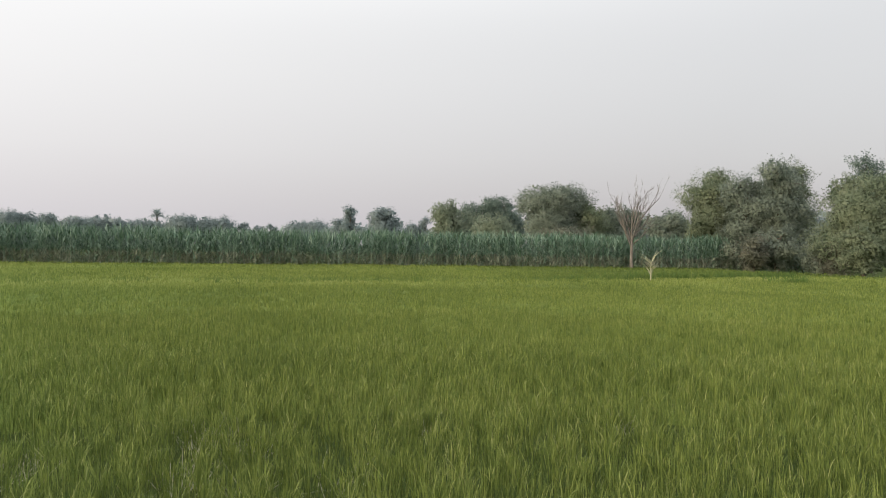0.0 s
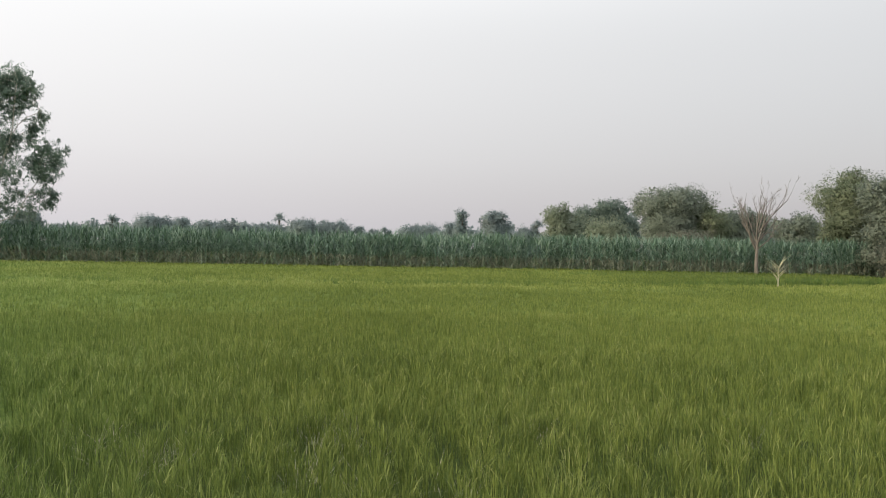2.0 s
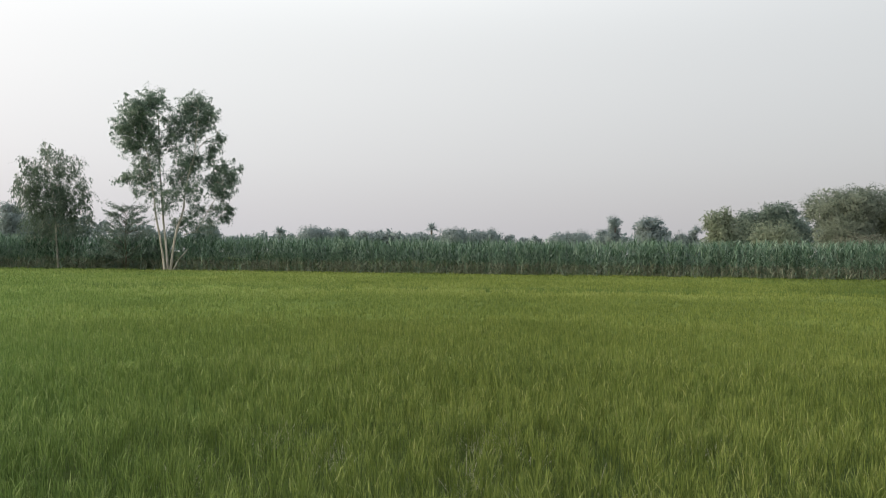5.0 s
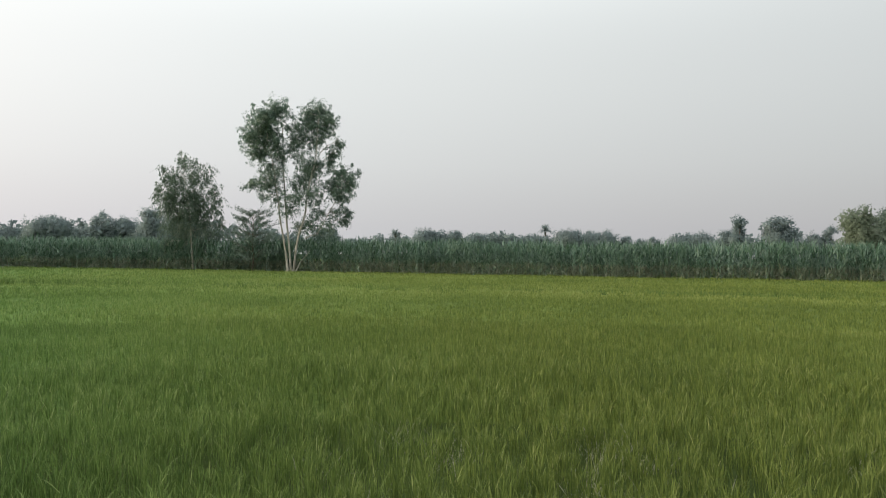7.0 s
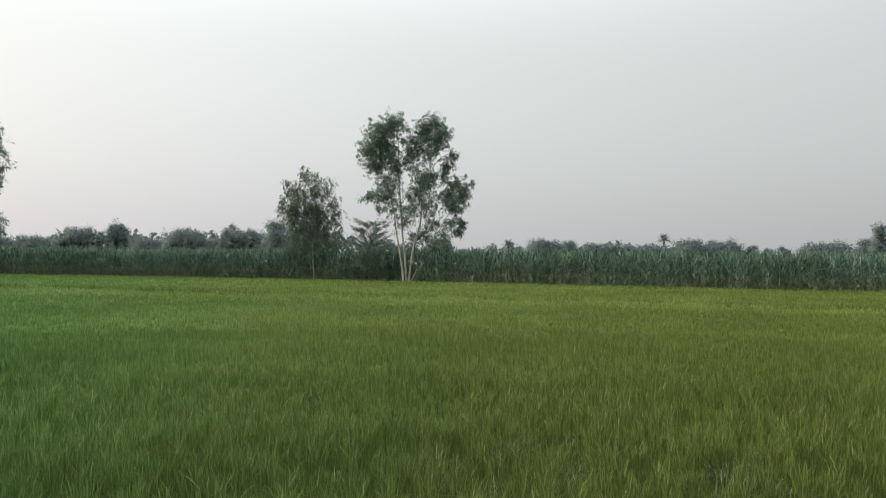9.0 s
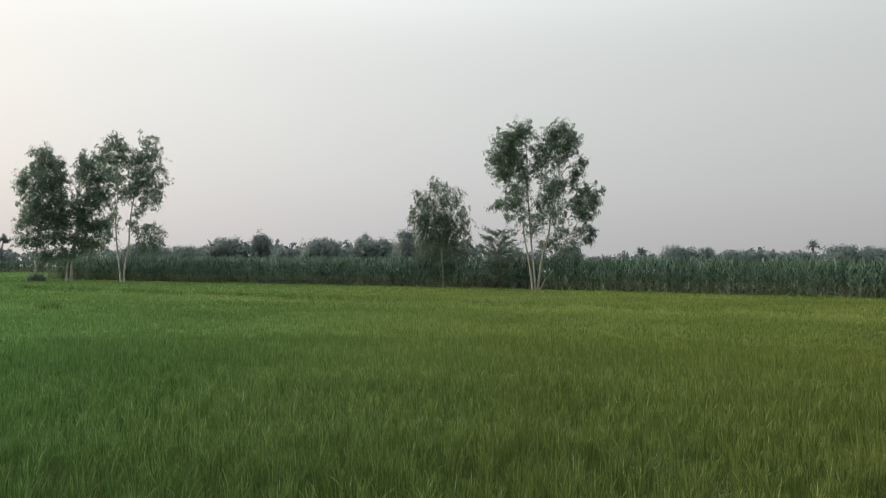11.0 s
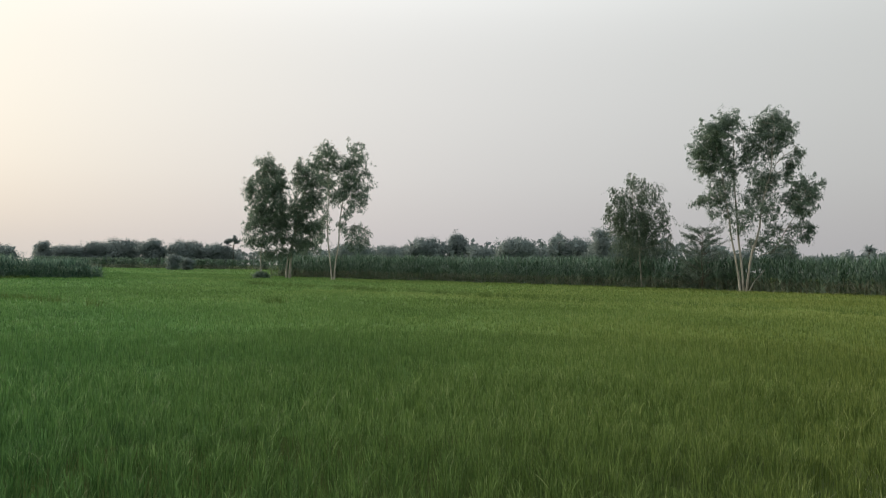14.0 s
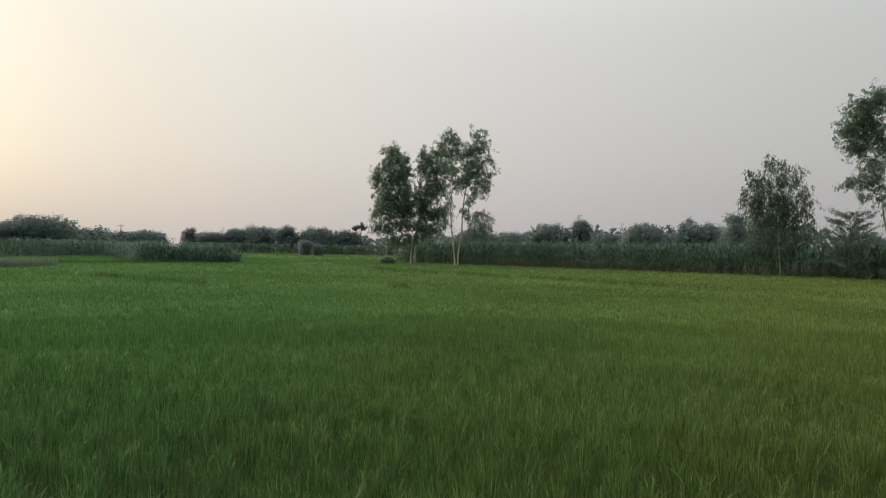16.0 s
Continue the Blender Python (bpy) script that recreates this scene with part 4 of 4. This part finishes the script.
def build_dead_tree():
    rng = np.random.default_rng(61)
    root = new("dead_tree")
    root.location = (16.15, 62.9, 0)
    tagged(root, "leafless dead tree with upward-fanning bare branches at the cane edge", "tree")
    v, q = tube([(0.05, 0, 0), (0.0, 0, 1.2), (0.03, 0.02, 2.4), (0.0, 0, 3.8)], [0.17, 0.14, 0.12, 0.06], 9)
    part("trunk", smooth(fast_mesh("trunk", v, None, q, [M_DEAD])), root)
    tubes = []

    def grow(p, d, length, r, depth):
        pts, rad = [p], [r]
        cur, dd = np.array(p, float), np.array(d, float)
        n = 5
        for k in range(n):
            dd = dd + rng.normal(0, 0.06, 3) + (0, 0, 0.03)
            dd /= np.linalg.norm(dd)
            cur = cur + dd * length / n
            pts.append(tuple(cur))
            rad.append(max(0.008, r * (1 - 0.62 * (k + 1) / n)))
            if depth < 4 and k >= 1 and rng.random() < (0.85 if depth < 2 else 0.55):
                side = rng.normal(0, 1, 3)
                side -= dd * (side @ dd)
                side /= np.linalg.norm(side)
                nd = dd * 0.85 + side * rng.uniform(0.3, 0.6)
                grow(tuple(cur), nd / np.linalg.norm(nd), length * rng.uniform(0.35, 0.6), rad[-1] * 0.65, depth + 1)
        tubes.append(tube(pts, rad, 5))

    fans = [(-0.52, 0.1, 1.0, 4.2), (-0.4, -0.3, 1.0, 3.8), (-0.26, 0.35, 1.0, 3.7), (-0.1, -0.3, 1.0, 3.4), (0.06, 0.2, 1.0, 3.3), (0.2, -0.3, 1.0, 3.5), (0.36, 0.3, 1.0, 3.8), (0.56, -0.1, 1.0, 4.4), (0.75, 0.2, 0.9, 3.3),
            (-0.35, 0.0, 1.0, 3.2), (0.26, 0.1, 1.0, 3.0), (0.9, -0.2, 0.8, 2.3), (-0.7, -0.1, 0.9, 2.8), (-0.2, 0.0, 1.0, 2.6), (0.45, 0.05, 1.0, 3.0)]
    for fx, fy, fz, ln in fans:
        d = np.array((fx, fy, fz))
        tubes.clear()
        grow((0.0, 0, 2.1 + rng.uniform(0.0, 1.6)), d / np.linalg.norm(d), ln * 0.82, 0.07, 1)
        v, q = joined_tubes(tubes)
        part("limb", fast_mesh("limb", v, None, q, [M_DEAD]), root)
    pts, way = crown_points([(0.35, 0.1, 4.2, 0.7, 0.6, 0.6), (-0.3, 0.0, 3.9, 0.6, 0.5, 0.5), (0.8, 0.0, 3.6, 0.5, 0.5, 0.4)], 20, rng, 0.2, 0.2, 8)
    part("dry_leaves", leafy_mesh("dry_leaves", pts, way, 0.13, 0.5, 0.5, M_BROWN, rng), root, "withered brown leaves among the branches")


def build_sprout():
    rng = np.random.default_rng(63)
    root = new("maize_plant")
    root.location = (10.85, 38.4, 0)
    tagged(root, "single pale drying maize plant standing above the rice", "plant")
    v, q = tube([(0, 0, 0), (0.01, 0, 0.8), (0.0, 0.01, 1.45)], [0.04, 0.035, 0.015], 6)
    part("stalk", fast_mesh("stalk", v, None, q, [M_STRAW]), root)
    n = 22
    for k in range(n):
        base = np.array([(0.0, 0.0, 0.6 + 0.8 * k / (n - 1))])
        one = lambda lo, hi: rng.uniform(lo, hi, 1)
        v, t, q = ribbons(base, k * np.pi + rng.normal(0, 0.55, 1), one(0.6, 1.0), np.full(1, 0.05), one(0.35, 1.0), one(0.5, 1.5), 5, rng, 1.4)
        part("leaf", fast_mesh("leaf", v, t, q, [M_STRAW]), root)


build_eucalyptus()
build_thin_tree()
build_dark_shrub()
build_far_group()
build_dead_tree()
build_sprout()


def round_tree(name, label, x, y, height, width, low, mat, seed, leaf=0.3, density=24, count=8, droop=0.15, aspect=0.45, clump=0.3, trunk=0.18, bark_mat=None, fill=0.4, spray=0.0, twigs=True, pieces=11, heart=0.6, core=0.0, group=""):
    rng = np.random.default_rng(seed)
    stems = [(wobbly((0, 0, 0), (rng.normal(0, 0.2), rng.normal(0, 0.2), height * 0.7), 5, 0.1, rng), trunk, trunk * 0.3)]
    return make_tree(name, label, x, y, stems, random_lobes(height, width, low, count, rng), mat, bark_mat or M_BARK, seed + 1, leaf, aspect, droop, density, clump, fill=fill, spray=spray, twigs=twigs, pieces=pieces, heart=heart, core=core, group=group)


# the thicket at the field's corner
ragged = dict(group="acacias of the corner thicket", core=0.72, leaf=0.165, density=22, aspect=0.42, clump=0.22, heart=0.78, spray=0.5, fill=0.6, droop=0.0)
round_tree("acacia_tree", "bushy light-green acacia at the corner of the cane", 25.8, 70.5, 10.4, 7.3, 0.3, M_ACACIA, 101, count=12, **ragged)
round_tree("acacia_tree", "tall grey-green acacia with a ragged dark crown", 30.0, 65.8, 10.8, 7.8, 0.3, M_GREY, 103, count=13, **ragged)
round_tree("acacia_tree", "light-green acacia with a feathery top", 32.6, 68.5, 10.9, 5.4, 0.3, M_ACACIA, 102, count=10, **ragged)
round_tree("acacia_tree", "dull green acacia filling the thicket", 27.3, 66.5, 9.4, 6.0, 0.3, M_GREY, 104, count=10, **ragged)
round_tree("acacia_tree", "spreading yellow-green acacia beside the rice", 31.2, 54.6, 8.3, 8.6, 0.3, M_ACACIA, 105, count=13, **ragged)
round_tree("acacia_tree", "dull green acacia beyond the view's edge", 37.5, 50.0, 8.6, 8.0, 0.3, M_ACACIA, 106, count=12, **ragged)
round_tree("broadleaf_tree", "dark broad-crowned tree behind the thicket", 42.5, 72.8, 12.3, 6.8, 2.0, M_DARK, 107, 0.22, 26, 9)
low = dict(group="low bushes", core=0.6, leaf=0.18, density=17, aspect=0.45, clump=0.18, spray=0.5, fill=0.2, trunk=0.06)
round_tree("bush", "low tangled browning bush at the rice edge", 25.8, 61.0, 3.4, 3.6, 0.1, M_BROWN, 109, count=6, **low)
round_tree("bush", "low leafy bush at the rice edge", 28.8, 50.4, 4.2, 3.4, 0.1, M_ACACIA, 111, count=6, **low)
round_tree("bush", "dull green bush below the acacias", 30.3, 58.5, 3.6, 4.4, 0.1, M_GREY, 113, count=6, **low)
round_tree("bush", "dull green bush below the acacias", 28.0, 61.8, 4.4, 4.6, 0.1, M_GREY, 115, count=6, **low)
round_tree("bush", "browning bush below the acacias", 29.2, 54.8, 3.2, 3.0, 0.1, M_BROWN, 117, count=6, **low)
round_tree("bush", "grey-green bush where the cane ends", 26.9, 67.2, 4.6, 3.6, 0.1, M_GREY, 119, count=6, **low)
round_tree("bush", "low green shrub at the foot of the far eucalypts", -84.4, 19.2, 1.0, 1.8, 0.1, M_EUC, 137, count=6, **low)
for ux, uy, uh, uw, useed in ((-50.2, 49.6, 2.7, 3.4, 141), (-48.0, 49.8, 2.5, 3.0, 143), (-45.2, 50.9, 2.8, 3.2, 145)):
    round_tree("bush", "dark undergrowth in the shade below the trees", ux, uy, uh, uw, 0.1, M_DARK, useed, count=6, **low)
# trees behind the cane
ragged.update(group="trees behind the cane", leaf=0.2, density=17, clump=0.26)
round_tree("acacia_tree", "large rounded acacia, browning below, behind the cane", 13.7, 89.3, 10.3, 10.8, 0.6, M_GREY, 121, count=13, **ragged)
round_tree("acacia_tree", "light-green acacia leaning on a larger one", 17.6, 90.0, 8.4, 7.4, 0.6, M_ACACIA, 122, count=9, **ragged)
round_tree("bush", "browning undergrowth in front of a large acacia", 15.8, 84.5, 5.2, 9.5, 0.2, M_BROWN, 123, count=8, **low)
round_tree("bush", "rounded yellow-green bush behind the cane", 5.7, 78.1, 5.6, 7.6, 0.3, M_LIME, 125, count=8, **low)
ragged.update(leaf=0.33, density=14, clump=0.32)
round_tree("broadleaf_tree", "dark tree with layered crown behind the cane", 9.2, 115.0, 10.2, 9.0, 0.8, M_DARK, 127, count=9, **ragged)
round_tree("broadleaf_tree", "dark rounded tree behind the cane", 4.2, 115.2, 8.9, 8.4, 0.4, M_DARK, 129, count=9, **ragged)
round_tree("acacia_tree", "pale thin-crowned acacia behind the cane", 0.3, 95.3, 8.0, 6.4, 0.4, M_LIME, 131, count=9, **ragged)
round_tree("acacia_tree", "green rounded tree behind the dead tree", 22.6, 97.7, 7.8, 9.0, 0.3, M_GREY, 133, count=9, **ragged)
round_tree("acacia_tree", "dull green tree beside the thicket", 28.0, 91.0, 7.0, 6.4, 0.3, M_GREY, 135, count=9, **ragged)

# ---------- far trees: a few shapes, repeated at other sizes ----------
FAR = [  # x, y, height, width, shape
    (-4.6, 180.2, 10.1, 3.1, 3), (-7.2, 180.2, 7.9, 4.9, 1), (-12.2, 149.8, 10.2, 7.6, 0), (-19.0, 149.1, 11.0, 3.6, 3), (-23.7, 168.6, 8.4, 5.9, 1),
    (-39.3, 216.8, 9.8, 13.6, 2), (-45.7, 195.0, 8.1, 2.8, 3), (-52.6, 193.2, 8.5, 3.7, 3), (-49.4, 194.1, 7.1, 4.6, 1), (-59.1, 191.4, 9.4, 10.8, 0),
    (-67.0, 188.7, 9.6, 8.4, 1), (-83.4, 203.9, 8.9, 12.8, 2), (-90.7, 200.8, 8.8, 13.6, 0), (-97.6, 197.5, 9.1, 11.9, 2), (-95.9, 175.8, 9.0, 6.8, 1),
    (-96.6, 163.9, 9.3, 10.0, 0), (-129.2, 178.4, 7.1, 10.2, 2), (-124.1, 157.2, 9.6, 7.7, 0), (-143.6, 91.5, 9.6, 9.6, 0), (-164.7, 113.9, 8.5, 10.8, 2),
    (-154.8, 110.6, 12.4, 3.2, 3), (-152.2, 114.2, 10.4, 10.3, 1), (-132.2, 107.3, 11.8, 7.9, 0), (-136.4, 117.8, 10.7, 10.4, 2),
    (-156.8, 89.0, 7.8, 8.4, 1), (-168.1, 89.2, 11.2, 7.2, 0), (-171.8, 81.9, 10.3, 9.6, 1), (-166.6, 68.9, 7.6, 8.1, 2),
]
FAR_WEST = [
    (-183.6, 80.1, 7.9, 5.4, 1), (-141.6, 50.4, 7.1, 9.3, 0), (-256.7, 43.2, 9.4, 10.1, 2), (-258.2, 33.1, 10.3, 12.1, 0), (-259.2, 23.8, 10.3, 9.0, 1),
    (-270.0, 13.5, 10.5, 13.6, 2), (-270.2, 6.3, 9.3, 9.4, 3), (-270.3, -1.9, 7.9, 11.5, 0), (-260.1, -9.3, 8.6, 7.0, 3), (-219.3, -20.3, 6.6, 15.3, 2),
    (-168.4, -25.4, 5.8, 7.8, 1), (-147.2, -30.1, 7.6, 12.0, 0), (-145.9, -36.1, 6.2, 7.0, 2), (-144.5, -41.3, 6.8, 10.4, 1), (-179.0, 20.2, 4.3, 3.6, 1), (-182.0, 23.6, 3.5, 3.4, 0),
    (-267.3, 40.4, 8.1, 12.5, 1),
]


def build_far_trees():
    kinds = []
    for k, (w, n, label) in enumerate(((8.4, 10, "rounded dark tree on the far field line"), (10.5, 11, "uneven spreading tree on the far field line"),
                                       (13.5, 12, "broad low tree on the far field line"), (3.6, 7, "narrow upright tree on the far field line"), (5.8, 8, "small rounded tree on the far field line"),
                                       (9.0, 12, "leafy domed tree on the far field line"))):
        ob = round_tree("far_tree", label, 0, -400 - 30 * k, 9.0, w, 0.2, M_FAR_HAZE, 220 + 2 * k, 0.33, 4.4, n, clump=0.36, fill=0.6, spray=0.1, twigs=False, pieces=6, heart=0.85, core=0.72)
        kinds.append((tagged(ob, group="trees on the far field line"), w))
    rng = np.random.default_rng(210)
    for i, (x, y, h, w, _) in enumerate(FAR + FAR_WEST):
        ratio = 1.35 * w / h
        k = min(range(6), key=lambda q: abs(math.log(kinds[q][1] / 9.0 / ratio)) + 0.12 * ((i + q) % 2))
        ob, w0 = kinds[k]
        copy_thing(ob, Matrix.LocRotScale((x, y, 0), Euler((0, 0, rng.uniform(0, 6.28))), (1.35 * w / w0, 1.35 * w / w0, h / 9.0)))
    for ob, _ in kinds:
        for c in list(ob.children):
            bpy.data.objects.remove(c)
        bpy.data.objects.remove(ob)


build_far_trees()


def build_palm(x, y, height, spread, seed):
    rng = np.random.default_rng(seed)
    root = new("date_palm")
    root.location = (x, y, 0)
    tagged(root, "date palm with a small feathery head above the far trees", "palm tree")
    v, q = tube([(0, 0, 0), (0.1, 0, height * 0.5), (0, 0.1, height - spread * 0.4)], [0.3, 0.24, 0.22], 7)
    part("trunk", fast_mesh("trunk", v, None, q, [M_BARK]), root)
    n = 150
    base = np.tile((0, 0.1, height - spread * 0.36), (n, 1)).astype(float)
    v, t, q = ribbons(base, rng.uniform(0, 6.28, n), np.full(n, spread * 0.56) * rng.uniform(0.65, 1.1, n), np.full(n, 0.34), rng.uniform(0.0, 1.7, n), rng.uniform(1.0, 2.3, n), 5, rng, 1.5)
    part("fronds", fast_mesh("fronds", v, t, q, [M_FAR_HAZE]), root)


build_palm(-80.3, 205.1, 11.3, 4.9, 301)
build_palm(-114.8, 176.2, 9.1, 4.5, 302)


WOODS = [  # from, to (degrees left of the first view), distance, height
    (-34, -17, 130, 9.0), (-17, 0, 125, 8.2), (0, 3, 190, 6.4), (3, 9.4, 175, 7.4), (8.8, 12, 225, 7.8), (12, 16.5, 205, 5.6), (16.5, 33, 218, 8.8), (33, 38, 205, 6.8),
    (38, 47, 190, 8.2), (46, 58, 190, 9.6), (57, 66.5, 190, 8.6), (66, 75, 190, 7.0), (74, 80, 270, 6.5), (78.5, 89, 278, 8.2), (89, 92.4, 275, 7.2), (93.8, 98, 225, 6.0), (97.5, 125, 165, 5.6), (125, 326, 180, 7.5),
]


def build_far_woods():
    """The unbroken belt of trees and scrub that closes the fields all round."""
    rng = np.random.default_rng(305)
    P, W, C = [], [], []
    for a0, a1, dist, high in WOODS:
        n = int(radians(a1 - a0) * dist * (6 if a1 < 126 else 3))
        az = np.radians(rng.uniform(a0, a1, n))
        D = dist + rng.uniform(-6, 8, n)
        x, y = -D * np.sin(az), D * np.cos(az)
        top = high * (0.97 + 0.15 * soft_noise(x + y, x - y, 9.0, 306) + 0.06 * soft_noise(x + y, x - y, 3.0, 307))
        rad = rng.uniform(0.6, 1.6, n)
        c = np.stack([x, y, rng.random(n) ** 0.5 * (top - 0.7 * rad)], 1)
        C.append(np.concatenate([c, rad[:, None]], 1))
        m = 24
        d = rng.normal(size=(n * m, 3))
        d /= np.linalg.norm(d, axis=1)[:, None]
        P.append(np.repeat(c, m, 0) + d * np.repeat(rad, m)[:, None] * rng.uniform(0.55, 1.05, n * m)[:, None])
        W.append(d + (0, 0, 0.3))
    p = np.concatenate(P)
    p[:, 2] = np.maximum(p[:, 2], 0.1)
    ob = part("far_woods", leafy_mesh("far_woods", p, np.concatenate(W), 0.5, 0.7, 0.1, M_FAR_HAZE, rng))
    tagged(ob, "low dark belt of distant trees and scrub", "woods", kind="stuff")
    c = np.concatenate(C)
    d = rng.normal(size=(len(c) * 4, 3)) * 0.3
    me = leafy_mesh("far_thicket", np.repeat(c[:, :3], 4, 0) + d * np.repeat(c[:, 3:4], 4, 0), d + (0, 0, 0.2), 1.2, 0.75, 0.1, M_FAR_HAZE, rng)
    tagged(part("far_thicket", me), "dense inner foliage of the distant tree belt", "woods", kind="stuff")


build_far_woods()


def build_umbrella_tree():
    rng = np.random.default_rng(311)
    stems = [(wobbly((0, 0, 0), (0.6, 0.4, 10.2), 5, 0.15, rng), 0.22, 0.1)]
    lobes = [(0.6, 0.4, 10.5, 1.1, 1.1, 1.1), (-0.3, 1.3, 9.8, 1.2, 1.2, 0.6), (1.4, -0.9, 10.0, 1.3, 1.3, 0.5), (0.5, -2.0, 9.5, 0.7, 0.7, 0.4)]
    make_tree("umbrella_tree", "bare-stemmed tree with a small flat crown on the horizon", -255.8, 48.1, stems, lobes, M_FAR_HAZE, M_BARK, 312, leaf=0.5, density=8, clump=0.2, fill=0.2)


build_umbrella_tree()


# ---------- cane and crops on the far side ----------
build_cane("sugar_cane_patch", [(-133, -16.5), (-104, -10.0), (-96, -8.3), (-77.3, -5.0)], 5, 6, 2.45, "green cane patch standing among the far rice", 22, 0.09, 10, M_CANE_YOUNG)
build_cane("sugar_cane_patch", [(-81.5, 1.4), (-79.6, -0.4), (-77.3, -5.0)], 5, 8, 2.3, "rounded end of the cane patch among the far rice", 25, 0.09, 10, M_CANE_YOUNG)
build_cane("sugar_cane_patch", [(-83.8, 2.8), (-81.5, 1.4)], 5, 8, 1.5, "low young cane at the edge of the patch", 26, 0.08, 10, M_CANE_YOUNG)
build_cane("sugar_cane_strip", [(-133, -16.5), (-109, -20.5), (-101.4, -25.5), (-95, -34)], 4, 5, 2.75, "low green cane along the far paddy", 23, 0.09, 10, M_CANE_YOUNG)
build_cane("sugar_cane_strip", [(-225, -10), (-230, 10), (-232, 30), (-228, 55)], 4, 4, 3.7, "distant strip of cane before the tree line", 24, 0.16, 10)


def build_fodder():
    """A block of taller dark fodder grass with a straight cut edge, and the weedy bund beyond it."""
    rng = np.random.default_rng(27)
    n = 13000
    u, w = rng.uniform(0, 14, n), rng.uniform(0, 7, n)
    base = np.stack([-56.8 - 0.95 * w - 0.1 * u + 0.55 * u, -12.0 + 0.05 * w - 0.9 * u, np.zeros(n)], 1)
    v, t, q = ribbons(base, rng.uniform(0, 6.28, n), rng.uniform(0.75, 1.1, n), rng.uniform(0.03, 0.05, n), np.abs(rng.normal(0, 0.15, n)), rng.uniform(0, 0.7, n), 2, rng)
    tagged(part("fodder_grass", fast_mesh("fodder_grass", v, t, q, [M_DARK])), "block of taller dark green fodder grass", "grass", kind="stuff")
    n = 3000
    t_ = rng.random(n)
    base = np.stack([-66.0 - 9.5 * t_ + rng.normal(0, 0.25, n), -16.5 + 13.0 * t_, np.zeros(n)], 1)
    v, t, q = ribbons(base, rng.uniform(0, 6.28, n), rng.uniform(0.45, 0.85, n), rng.uniform(0.04, 0.07, n), np.abs(rng.normal(0, 0.2, n)), rng.uniform(0, 0.7, n), 2, rng)
    tagged(part("bund_weeds", fast_mesh("bund_weeds", v, t, q, [M_WEED])), "dark weeds along a far bund", "weeds", kind="stuff")


build_fodder()


def build_pole():
    root = new("utility_pole")
    root.location = (-228.7, -26.6, 0)
    tagged(root, "thin utility pole with a cross arm above the far trees", "pole")
    v, q = tube([(0, 0, 0), (0, 0, 8.0)], [0.16, 0.11], 8)
    part("post", fast_mesh("post", v, None, q, [M_POLE]), root)
    v, q = tube([(0.1, -0.9, 7.6), (0.1, 0.9, 7.6)], [0.07, 0.07], 6)
    part("cross_arm", fast_mesh("cross_arm", v, None, q, [M_POLE]), root)


build_pole()
